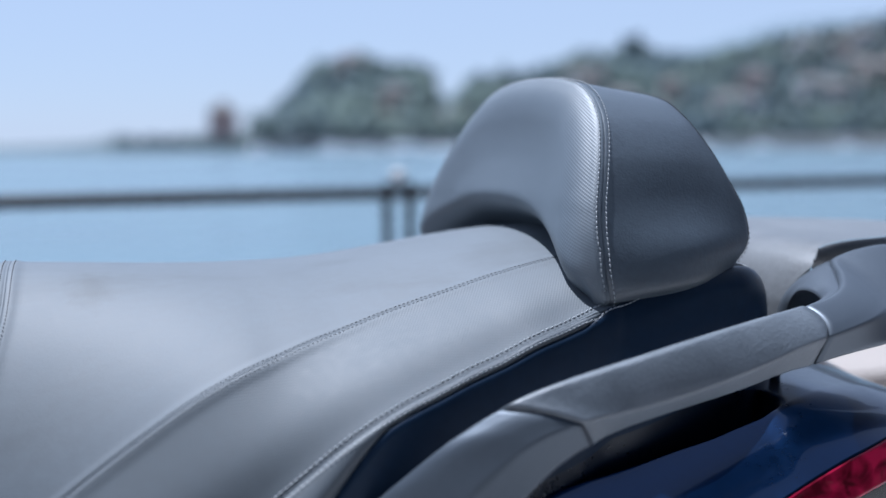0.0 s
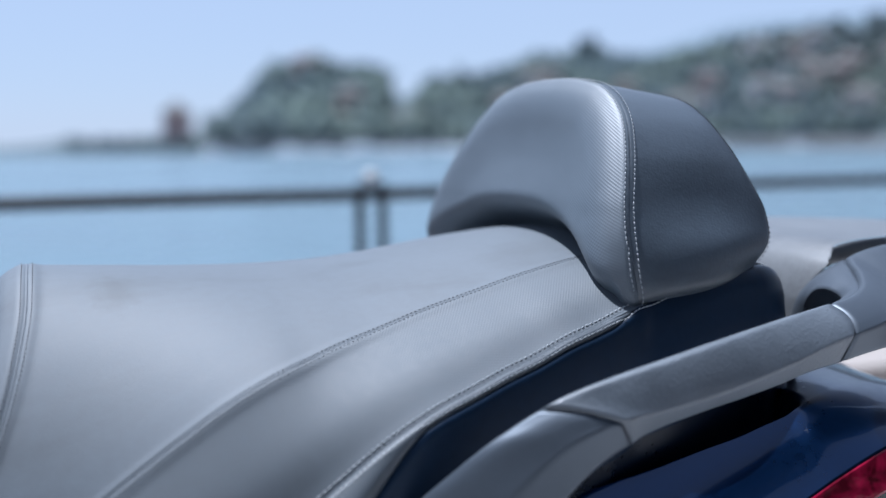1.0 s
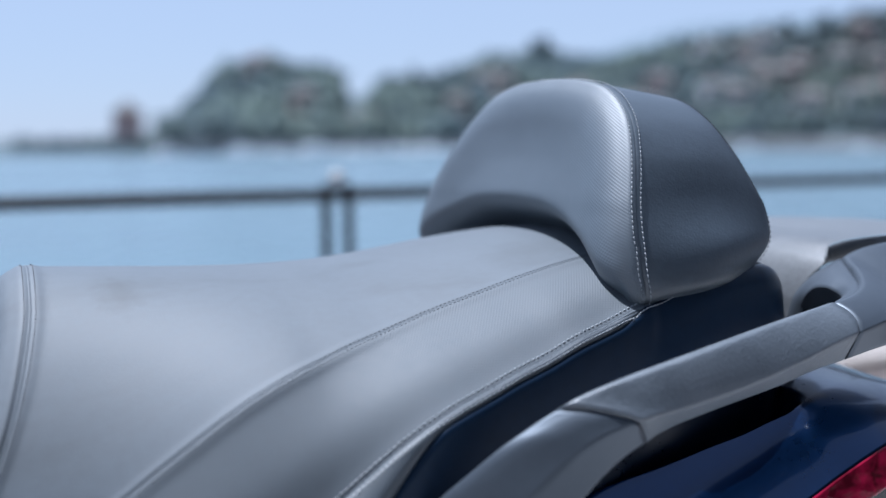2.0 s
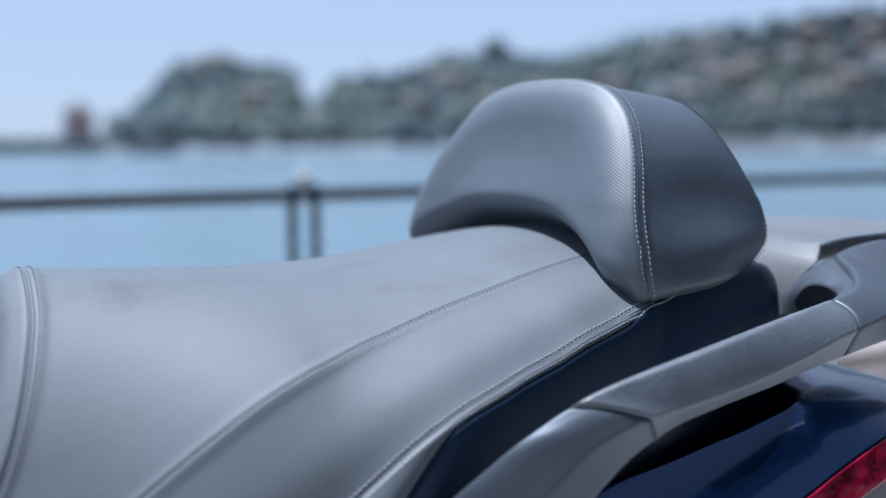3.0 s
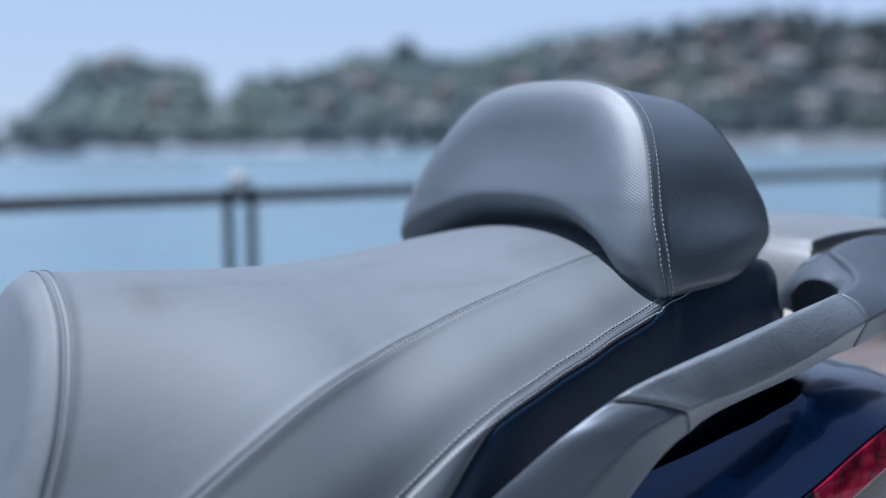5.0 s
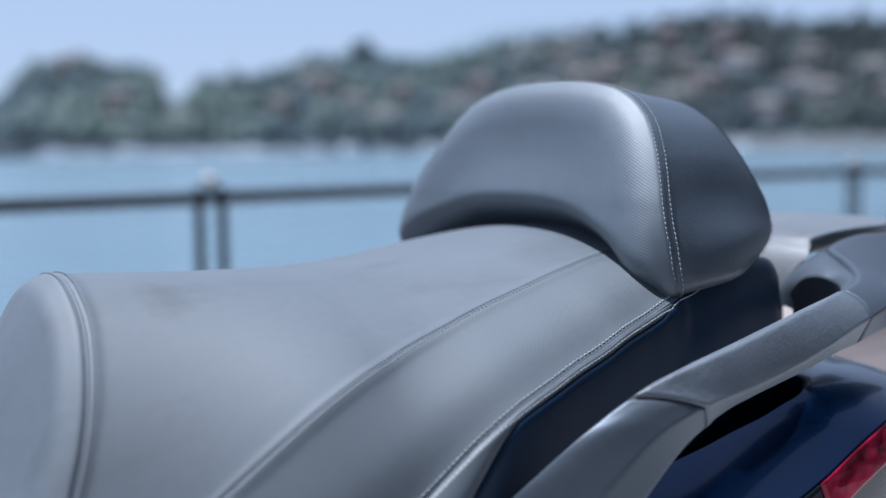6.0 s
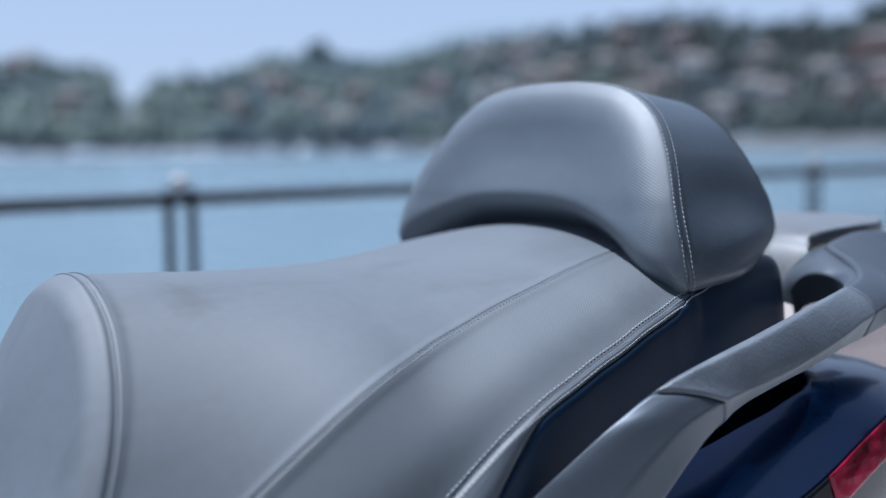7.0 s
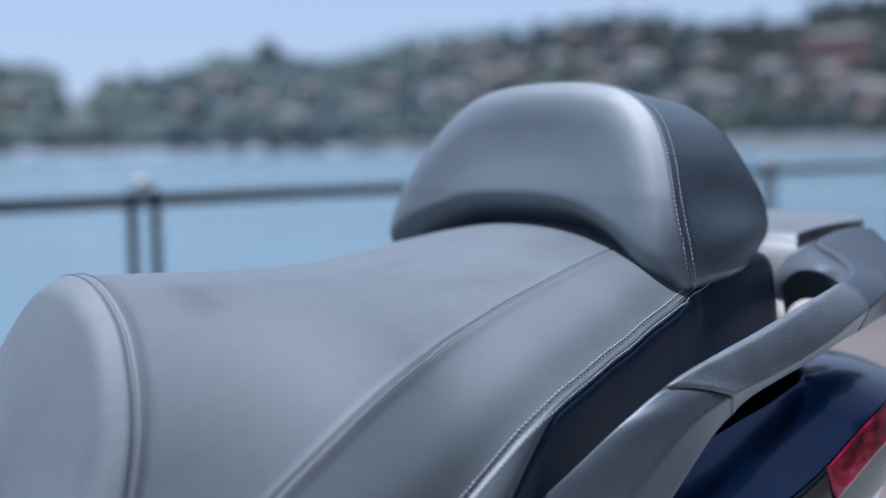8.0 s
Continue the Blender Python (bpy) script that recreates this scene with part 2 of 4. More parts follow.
def part(name, bm, mat, parent, label="", smooth=True, kind=""):
    return link(name, bm, mat, parent, label, smooth, kind)


def thing(name, label, category, m=None, group="", kind=""):
    ob = new(name)
    if m is not None:
        ob.matrix_world = m
    return tagged(ob, label, category, group, kind)


def table(rows):
    """A smooth function of the first column through the rows (monotone cubic); gives the other columns."""
    a = np.array(rows, float)
    x, y = a[:, 0], a[:, 1:]
    h = np.diff(x)[:, None]
    d = np.diff(y, axis=0) / h
    m = np.zeros_like(y)
    m[0], m[-1] = d[0], d[-1]
    w1, w2 = 2 * h[1:] + h[:-1], h[1:] + 2 * h[:-1]
    same = d[:-1] * d[1:] > 0
    safe = np.where(same, d[:-1] * d[1:], 1.0)
    m[1:-1] = np.where(same, (w1 + w2) * safe / (w1 * d[1:] + w2 * d[:-1] + 1e-12 * np.sign(d[1:])), 0.0)

    def f(t):
        t = np.clip(np.atleast_1d(np.asarray(t, float)), x[0], x[-1])
        i = np.clip(np.searchsorted(x, t) - 1, 0, len(x) - 2)
        u = ((t - x[i]) / h[i, 0])[:, None]
        hh = h[i]
        return ((1 + 2 * u) * (1 - u) ** 2 * y[i] + u * (1 - u) ** 2 * hh * m[i] + u * u * (3 - 2 * u) * y[i + 1] + u * u * (u - 1) * hh * m[i + 1])
    return f


def spline(points, n):
    """n points evenly along a smooth curve through the points."""
    p = np.array(points, float)
    q = np.vstack([2 * p[0] - p[1], p, 2 * p[-1] - p[-2]])
    out = []
    for i in range(1, len(q) - 2):
        a, b, c, d = q[i - 1], q[i], q[i + 1], q[i + 2]
        for u in np.linspace(0, 1, 24, endpoint=False):
            out.append(0.5 * (2 * b + (c - a) * u + (2 * a - 5 * b + 4 * c - d) * u * u + (3 * b - a - 3 * c + d) * u ** 3))
    out.append(p[-1])
    out = np.array(out)
    run = np.r_[0, np.cumsum(np.linalg.norm(np.diff(out, axis=0), axis=1))]
    at = np.linspace(0, run[-1], n)
    return np.stack([np.interp(at, run, out[:, j]) for j in range(p.shape[1])], 1)


def grid_mesh(P, closed_u=False, closed_v=False, uv=True):
    """A bmesh from a grid of points (nu, nv, 3), with a UV map in metres."""
    nu, nv, _ = P.shape
    bm = bmesh.new()
    vs = [[bm.verts.new(P[i, j]) for j in range(nv)] for i in range(nu)]
    lay = bm.loops.layers.uv.new("map")
    U = np.cumsum(np.r_[np.zeros((1, nv)), np.linalg.norm(np.diff(P, axis=0), axis=2)], axis=0).mean(axis=1)
    V = np.cumsum(np.c_[np.zeros((nu, 1)), np.linalg.norm(np.diff(P, axis=1), axis=2)], axis=1)
    V = V - V[:, nv // 2][:, None]
    for i in range(nu if closed_u else nu - 1):
        for j in range(nv if closed_v else nv - 1):
            i2, j2 = (i + 1) % nu, (j + 1) % nv
            f = bm.faces.new((vs[i][j], vs[i2][j], vs[i2][j2], vs[i][j2]))
            f.smooth = True
            if uv and i2 > i and j2 > j:
                for loop, (a, b) in zip(f.loops, ((i, j), (i2, j), (i2, j2), (i, j2))):
                    loop[lay].uv = (U[a], V[a, b])
    return bm


def normals(P):
    du = np.gradient(P, axis=0)
    dv = np.gradient(P, axis=1)
    n = np.cross(du, dv)
    return n / np.maximum(np.linalg.norm(n, axis=2, keepdims=True), 1e-9)


def edge_tuck(P, N, sides, depth=0.0005, width=0.0009, puff=0.0012):
    """Pulls the named edges of a panel in along the normals, as a sewn edge is, and puffs up the strip beside them."""
    Q = P.copy()
    for side in sides:
        A = P if side in ("v0", "v1") else P.transpose(1, 0, 2)
        run = np.cumsum(np.c_[np.zeros((A.shape[0], 1)), np.linalg.norm(np.diff(A, axis=1), axis=2)], axis=1)
        dist = run if side.endswith("0") else run[:, -1:] - run
        pull = depth * np.exp(-((dist / width) ** 2)) - puff * np.exp(-(((dist - 0.0046) / 0.0048) ** 2))
        pull = pull if side in ("v0", "v1") else pull.T
        Q -= N * pull[:, :, None]
    return Q


def tube(path, radius, sides=8, ends=True):
    """A round bar along a path; radius is a number or one for each point."""
    p = np.array(path, float)
    r = np.broadcast_to(np.asarray(radius, float), (len(p),))
    bm = bmesh.new()
    rings = []
    side = None
    for i in range(len(p)):
        d = p[min(i + 1, len(p) - 1)] - p[max(i - 1, 0)]
        d = d / np.linalg.norm(d)
        if side is None:
            side = np.cross(d, (0, 0, 1) if abs(d[2]) < 0.9 else (1, 0, 0))
        side = side - d * (side @ d)
        side = side / np.linalg.norm(side)
        up = np.cross(side, d)
        rings.append([bm.verts.new(p[i] + r[i] * (math.cos(a) * side + math.sin(a) * up)) for a in np.linspace(0, 2 * math.pi, sides, endpoint=False)])
    for a, b in zip(rings[:-1], rings[1:]):
        for j in range(sides):
            bm.faces.new((a[j], a[(j + 1) % sides], b[(j + 1) % sides], b[j]))
    if ends:
        bm.faces.new(rings[0][::-1])
        bm.faces.new(rings[-1])
    return bm


def stitches(points, N, length, gap, radius, lift=0.0006, parent=None, mat=None, label="sewing thread"):
    """A row of short threads that arch over the surface along the points; one mesh."""
    p = np.array(points, float)
    run = np.r_[0, np.cumsum(np.linalg.norm(np.diff(p, axis=0), axis=1))]
    verts, faces = [], []
    at = 0.0
    while at + length < run[-1]:
        ts = np.linspace(at, at + length, 5)
        c = np.stack([np.interp(ts, run, p[:, j]) for j in range(3)], 1)
        n = np.stack([np.interp(ts, run, N[:, j]) for j in range(3)], 1)
        n /= np.linalg.norm(n, axis=1, keepdims=True)
        c = c + n * (lift * np.array([-0.6, 0.8, 1, 0.8, -0.6]))[:, None]
        d = c[-1] - c[0]
        d /= np.linalg.norm(d)
        for i in range(5):
            s = np.cross(d, n[i])
            r = radius * (0.6 if i in (0, 4) else 1)
            for a in range(6):
                ang = a * math.pi / 3
                verts.append(c[i] + r * (math.cos(ang) * s + math.sin(ang) * n[i]))
        base = len(verts) - 30
        for i in range(4):
            for a in range(6):
                faces.append((base + i * 6 + a, base + i * 6 + (a + 1) % 6, base + i * 6 + 6 + (a + 1) % 6, base + i * 6 + 6 + a))
        faces.append(tuple(base + a for a in range(6))[::-1])
        faces.append(tuple(base + 24 + a for a in range(6)))
        at += length + gap
    me = bpy.data.meshes.new("stitching")
    me.from_pydata(verts, [], faces)
    me.materials.append(mat)
    me.shade_smooth()
    ob = new("stitching", me)
    ob.parent = parent
    return tagged(ob, label, kind="stuff")


def box(bm, lo, hi, m=None):
    r = bmesh.ops.create_cube(bm, size=1)
    lo, hi = Vector(lo), Vector(hi)
    for v in r["verts"]:
        v.co = Vector([lo[i] + (v.co[i] + 0.5) * (hi[i] - lo[i]) for i in range(3)])
        if m is not None:
            v.co = m @ v.co
    return r["verts"]


def L(a):
    """From (rearwards, towards the kerb side, up) to the scooter's own axes."""
    a = np.array(a, float)
    a[..., 1] *= -1
    return a


# ---- scooter ----
BIKE = pose(0.0579, 1.0443, 0, 0, 0, 20)
scooter = thing("scooter", "dark blue maxi scooter with black stitched seat and passenger backrest", "scooter", BIKE)

# the lines of the seat: distance rearwards, distance out from the middle, height
END = 0.215
crown = table([(-0.50, 0.897), (-0.43, 0.896), (-0.36, 0.893), (-0.30, 0.8898), (-0.25, 0.8885), (-0.20, 0.8893), (-0.15, 0.8930), (-0.10, 0.8995), (-0.05, 0.9065), (0.0, 0.9120), (0.06, 0.9145), (0.18, 0.900)])
seam_a = table([(-0.50, 0.200, 0.672), (-0.42, 0.199, 0.733), (-0.363, 0.198, 0.7755), (-0.327, 0.198, 0.8005), (-0.308, 0.197, 0.8128), (-0.288, 0.194, 0.8235), (-0.261, 0.187, 0.8345), (-0.2415, 0.180, 0.8402), (-0.218, 0.172, 0.8475), (-0.193, 0.165, 0.854), (-0.150, 0.155, 0.866), (-0.107, 0.148, 0.8767), (-0.0637, 0.140, 0.887), (-0.0057, 0.1262, 0.8966), (0.08, 0.10, 0.903), (0.18, 0.08, 0.890)])
seam_b = table([(-0.50, 0.245, 0.60), (-0.36, 0.243, 0.682), (-0.26, 0.242, 0.752), (-0.226, 0.2415, 0.7765), (-0.2078, 0.2415, 0.7895), (-0.187, 0.241, 0.8019), (-0.1657, 0.239, 0.8123), (-0.1412, 0.2355, 0.8214), (-0.1158, 0.231, 0.8309), (-0.09, 0.227, 0.8392), (-0.064, 0.222, 0.849), (-0.034, 0.215, 0.8572), (-0.0093, 0.2095, 0.8651), (0.03, 0.200, 0.8725), (0.064, 0.1885, 0.879), (0.10, 0.172, 0.884), (0.16, 0.145, 0.888), (0.215, 0.12, 0.876)])
# the widest line of the skirt, which stands out past the lower seam behind the backrest's corner
shoulder = table([(-0.50, 0.245, 0.60), (-0.034, 0.215, 0.8572), (-0.0093, 0.2100, 0.8642), (0.03, 0.2050, 0.8725), (0.064, 0.1970, 0.8800), (0.11, 0.184, 0.887), (0.16, 0.172, 0.886), (0.215, 0.16, 0.872)])
front_edge = table([(0, -0.421), (0.30, -0.423), (0.49, -0.430), (0.57, -0.435), (0.64, -0.441), (0.70, -0.448), (0.76, -0.456), (0.81, -0.464), (1.0, -0.492)])


def rear_round(s):
    return np.sqrt(np.clip(1 - np.clip((s - 0.13) / (END - 0.13), 0, 1) ** 2.2, 0.0, 1))


def rear_drop(s):
    return 0.055 * np.clip((s - 0.12) / (END - 0.12), 0, 1) ** 2.4


def top_section(s, n):
    """Points across the top from the middle to the upper seam at s."""
    k = rear_round(s)
    z = crown(s)[0, 0]
    a = seam_a(s)[0]
    pts = [(a[0] * q * k, z - (z - a[1]) * abs(q) ** 2.15) for q in (-0.4, -0.2, 0, 0.2, 0.4, 0.58, 0.74, 0.88, 1)]
    full = spline(pts, 160)
    full[:, 1] -= rear_drop(s)
    start = np.argmin(np.abs(full[:, 0])) if k > 0.05 else 40
    half = full[start:]
    run = np.r_[0, np.cumsum(np.linalg.norm(np.diff(half, axis=0), axis=1))]
    v = 1 - (1 - np.linspace(0, 1, n)) ** 2.2
    return np.stack([np.interp(v * run[-1], run, half[:, j]) for j in range(2)], 1)


def mirrored(H):
    """Joins the half grid with its mirror image across the middle."""
    M = H[:, ::-1].copy()
    M[:, :, 1] *= -1
    return np.concatenate([M[:, :-1], H], axis=1)


NV = 60
stations = np.r_[np.linspace(-0.50, 0.13, 100), END - (END - 0.13) * np.cos(np.linspace(0, math.pi / 2, 14)[1:])]
raw = np.array([[(s, *q) for q in top_section(s, NV)] for s in stations])  # (station, across, 3)


def along(s_values, j):
    return np.stack([np.interp(s_values, raw[:, j, 0], raw[:, j, c]) for c in range(3)], 1)


NU = 120
u = np.linspace(0, 1, NU) ** 1.7
run = np.r_[0, np.cumsum(np.linalg.norm(np.diff(raw[20], axis=0), axis=1))]
half = np.zeros((NU, NV, 3))
for j in range(NV):
    s0 = front_edge(run[j] / run[-1])[0, 0]
    half[:, j] = along(s0 + u * (END - s0), j)
top = mirrored(half)
N_top = normals(top)
N_top *= np.sign(N_top[NU // 2, NV - 1, 2])
seat = part("seat", grid_mesh(L(edge_tuck(edge_tuck(top, N_top, ("v0", "v1"), puff=0.0005), N_top, ("u0",)))), VINYL, scooter, "black smooth vinyl passenger seat, lightly scuffed")

# the woven side panel, the smooth skirt below it and the front roll
ss = np.r_[np.linspace(-0.49, 0.13, 110), END - (END - 0.13) * np.cos(np.linspace(0, math.pi / 2, 18)[1:])]
even = np.linspace(0, 1, 60)


def ease(x):
    x = np.clip(x, 0, 1)
    return x * x * (3 - 2 * x)


for sign in (1, -1):
    rows, skirt, lit_strip, base_rows = [], [], [], []
    for s in ss:
        k = rear_round(s)
        a, b = seam_a(s)[0], seam_b(s)[0]
        a, b = np.array((a[0] * k, a[1] - rear_drop(s))), np.array((b[0] * k, b[1] - rear_drop(s)))
        edge_b = b if s < -0.034 else np.array((shoulder(s)[0, 0] * k, shoulder(s)[0, 1] - rear_drop(s)))
        tuck = max(0.0, edge_b[0] - b[0])
        if a[0] > b[0] - 0.012:
            a = np.array((b[0] - 0.012, max(a[1], b[1])))
        out = np.array((a[1] - b[1], b[0] - a[0]))
        out = out / max(np.linalg.norm(out), 1e-6)
        mid = a * 0.42 + b * 0.58 + out * 0.0068 * k
        line = spline([a, mid, b], 60)
        v = 0.5 - 0.5 * np.cos(np.linspace(0, math.pi, 48))
        rows.append([(s, np.interp(q, even, line[:, 0]), np.interp(q, even, line[:, 1])) for q in v])
        # narrow seam strip, widened in front into the skirt's painted lit patch
        wide = max(0.036 * float(ease((-0.150 - s) / 0.13)), 0.0046 * float(ease((0.004 - s) / 0.03)))
        if wide > 0.0008:
            roll_pts = [(0, 0), (0.27, -0.24), (0.46, -0.52), (0.54, -0.82), (0.48, -1.14), (0.26, -1.46), (-0.12, -1.74)]
            lit_strip.append([(s, *q) for q in spline([edge_b + np.array(q) * wide for q in roll_pts], 40)])
            b = edge_b = edge_b + np.array((0.16, -1.30)) * wide
        w = [(b[0], b[1]), ((b[0] + edge_b[0]) / 2, (b[1] + edge_b[1]) / 2 + 0.08 * tuck), (edge_b[0] - 0.0035 * min(1, tuck / 0.01), edge_b[1] - 0.05 * tuck)]
        if tuck < 0.002:
            w = [(b[0], b[1]), (b[0] + 0.0030 * k, b[1] - 0.0016), (b[0] + 0.0048 * k, b[1] - 0.0050)]
        b = edge_b
        swell = 0.0036 * (tuck < 0.002)
        w += [(b[0] + (0.002 + swell) * k, b[1] - 0.011), (b[0] + (0.004 + 0.6 * swell) * k, b[1] - 0.024), (b[0] + 0.007 * k, b[1] - 0.042), (b[0] + 0.009 * k, b[1] - 0.07), (b[0] + 0.008 * k, b[1] - 0.095)]
        base_rows.append([(s, b[0] + x * k, b[1] - y) for x, y in ((0.004, 0.088), (0.002, 0.12), (-0.012, 0.17), (-0.054, 0.25))])
        line = spline(w, 60)
        v = np.linspace(0, 1, 48) ** 2.0
        skirt.append([(s, np.interp(q, even, line[:, 0]), np.interp(q, even, line[:, 1])) for q in v])
    rows, skirt, lit_strip = np.array(rows), np.array(skirt), np.array(lit_strip)
    N_side, N_skirt = normals(rows), normals(skirt)
    N_side *= np.sign(N_side[40, 10, 1])
    N_skirt *= np.sign(N_skirt[40, 10, 1])
    flip = np.array((1, sign, 1))
    part("side_panel", grid_mesh(L(edge_tuck(edge_tuck(rows, N_side, ("v0",), puff=0.0008), N_side, ("v1",), puff=0.0002) * flip)), WEAVE, seat, "black vinyl side panel with a fine woven emboss")
    part("skirt", grid_mesh(L(edge_tuck(skirt, N_skirt, ("v0",), puff=0.0006) * flip)), SKIRT_SHADED, seat, "smooth black vinyl lower skirt of the seat, shade put in its colour")
    part("seat_base", grid_mesh(L(np.array(base_rows) * flip)), BLUE_BLACK, seat, "blue-black gloss plastic base under the seat's skirt")
    N_lit = normals(lit_strip)
    N_lit *= np.sign(N_lit[5, 5, 1])
    part("lit_strip", grid_mesh(L(edge_tuck(lit_strip, N_lit, ("v0",), puff=0.0006) * flip)), VINYL_LIT, seat, "seam strip and lit front of the skirt, light put in its greyer vinyl")
    if sign == 1:
        keep_lit, N_lit1 = lit_strip, N_lit
        keep_side, keep_skirt, N_side1, N_skirt1 = rows, skirt, N_side, N_skirt

edge, N_edge = top[0], N_top[0]
roll = []
turn = np.r_[np.linspace(0, radians(60), 16), np.linspace(radians(60), radians(66), 20)[1:]]
steps = np.r_[np.full(15, 0.0019), np.full(19, 0.0065)]
roll.append(edge)
core = np.array((0.0, 0.0, 0.62)) - edge * np.array((0, 1, 1))
core = core / np.linalg.norm(core, axis=1, keepdims=True)
for a0, a1, d in zip(turn[:-1], turn[1:], steps):
    a = (a0 + a1) / 2
    roll.append(roll[-1] + np.array((-1, 0, 0)) * d * math.cos(a) + core * d * math.sin(a))
roll = np.array(roll)
N_roll = normals(roll)
N_roll *= np.sign(N_roll[2, roll.shape[1] // 2, 2])
part("front_roll", grid_mesh(L(edge_tuck(roll, N_roll, ("u0",)))), VINYL, seat, "padded front roll of the passenger seat in black vinyl")


def offset_row(P, N, dist, axis_end):
    """A line that runs at dist from an edge of the panel."""
    A, B = (P, N) if axis_end in ("v0", "v1") else (P.transpose(1, 0, 2), N.transpose(1, 0, 2))
    run = np.cumsum(np.c_[np.zeros((A.shape[0], 1)), np.linalg.norm(np.diff(A, axis=1), axis=2)], axis=1)
    if axis_end.endswith("1"):
        run = run[:, -1:] - run
        A, B, run = A[:, ::-1], B[:, ::-1], run[:, ::-1]
    d = np.broadcast_to(dist, (len(A),))
    p = np.array([[np.interp(d[i], run[i], A[i, :, c]) for c in range(3)] for i in range(len(A))])
    n = np.array([[np.interp(d[i], run[i], B[i, :, c]) for c in range(3)] for i in range(len(A))])
    return p, n


def sew(P, N, edge_name, dist, length, gap, radius, mat, owner, label, lo=0, hi=None, lift=0.0006, puff=0.0012):
    Q = edge_tuck(P, N, (edge_name,), puff=puff)
    p, n = offset_row(Q, N, dist, edge_name)
    stitches(L(p[lo:hi]), L(n[lo:hi]), length, gap, radius, lift, owner, mat, label)


def welt(line, N, owner, label="narrow sewn-in welt", depth=0.0010, radius=0.0014):
    n = N / np.linalg.norm(N, axis=1, keepdims=True)
    part("welt", tube(L(line - n * depth)[::2], radius, 6), VINYL, owner, label)


welt(keep_side[:, 0], N_side1[:, 0], seat)
welt(keep_side[:, -1], N_side1[:, -1], seat)
welt(top[0], N_top[0], seat, depth=0.0004, radius=0.0017)

# the two rows beside the upper seam draw together towards the backrest
draw = 0.0024 + 0.0014 * (1 - ease((half[:, -1, 0] + 0.36) / 0.22))
draw_side = 0.0024 + 0.0014 * (1 - ease((ss + 0.36) / 0.22))
sew(top, N_top, "v1", draw, 0.0026, 0.0011, 0.00018, THREAD_DARK, seat, "dark grey row of stitches", puff=0.0005, lift=0.00025)
sew(keep_side, N_side1, "v0", draw_side, 0.0026, 0.0011, 0.00018, THREAD_DARK, seat, "dark grey row of stitches", puff=0.0008, lift=0.00025)
sew(keep_side, N_side1, "v1", 0.0046, 0.0031, 0.0010, 0.00056, THREAD_PALE, seat, "pale grey row of stitches", puff=0.0002)
# the lower row keeps its distance from the seam, over the lit strip and on along the skirt
low_row, low_normal = [], []
sewn_skirt, sewn_lit = edge_tuck(keep_skirt, N_skirt1, ("v0",), puff=0.0006), edge_tuck(keep_lit, N_lit1, ("v0",), puff=0.0006)
for i in range(len(ss)):
    P, N = sewn_skirt[i], N_skirt1[i]
    if i < len(keep_lit):
        below = P[:, 2] < sewn_lit[i][24, 2] - 0.0005
        P, N = np.vstack([sewn_lit[i][:25], P[below]]), np.vstack([N_lit1[i][:25], N[below]])
    way = np.r_[0, np.cumsum(np.linalg.norm(np.diff(P, axis=0), axis=1))]
    low_row.append([np.interp(0.0040, way, P[:, c]) for c in range(3)])
    low_normal.append([np.interp(0.0040, way, N[:, c]) for c in range(3)])
low_row, low_normal = np.array(low_row), np.array(low_normal)
stitches(L(low_row + low_normal * 0.0009), L(low_normal), 0.0028, 0.0011, 0.00046, 0.0007, seat, THREAD_PALE, "mid grey row of stitches")
sew(roll, N_roll, "u0", 0.0040, 0.0026, 0.0011, 0.00029, THREAD_DARK, seat, "dark grey row of stitches")
sew(top, N_top, "u0", 0.0044, 0.0026, 0.0011, 0.00029, THREAD_DARK, seat, "dark grey row of stitches")

# ---- backrest ----
backrest = part("backrest", bmesh.new(), VINYL_SIDE, scooter, "black vinyl passenger backrest with a woven front and pale stitching")
outline_f = [(0.199, 0.862), (0.2085, 0.874), (0.2075, 0.8956), (0.203, 0.9167), (0.1955, 0.9377), (0.186, 0.9587), (0.1745, 0.980), (0.159, 1.0015), (0.143, 1.016), (0.124, 1.0275), (0.099, 1.036), (0.055, 1.042), (0.0, 1.0438)]
outline_r = [(0.150, 0.872), (0.166, 0.884), (0.176, 0.905), (0.174, 0.925), (0.169, 0.950), (0.160, 0.976), (0.149, 0.996), (0.135, 1.009), (0.112, 1.021), (0.080, 1.028), (0.042, 1.032), (0.0, 1.033)]
seam_s = table([(0.860, 0.002), (0.874, 0.0), (0.8956, -0.0032), (0.9167, -0.0037), (0.9377, -0.0012), (0.9587, 0.0047), (0.9802, 0.0115), (1.0024, 0.0185), (1.02, 0.023), (1.046, 0.027)])
back_s = table([(0.868, 0.122), (0.8915, 0.130), (0.905, 0.1365), (0.9175, 0.1385), (0.934, 0.136), (0.953, 0.1275), (0.9744, 0.1175), (0.996, 0.107), (1.010, 0.102), (1.04, 0.097)])
NO = 71
f_half, r_half = spline(outline_f, NO), spline(outline_r, NO)


def full_line(h, far):
    m = far[::-1].copy()
    m[:, 0] *= -0.965
    return np.vstack([h, m[1:]])


# the far upper corner is rounder than the near one
f_far = spline([(0.203, 0.862), (0.2125, 0.876), (0.2125, 0.899), (0.206, 0.921), (0.196, 0.943), (0.183, 0.965), (0.165, 0.988), (0.142, 1.009), (0.116, 1.025), (0.085, 1.036), (0.045, 1.042), (0.0, 1.0438)], NO)
F, Rr = full_line(f_half, f_far), full_line(r_half, r_half)
F3 = np.c_[seam_s(F[:, 1])[:, 0], F]
R3 = np.c_[back_s(Rr[:, 1])[:, 0], Rr]
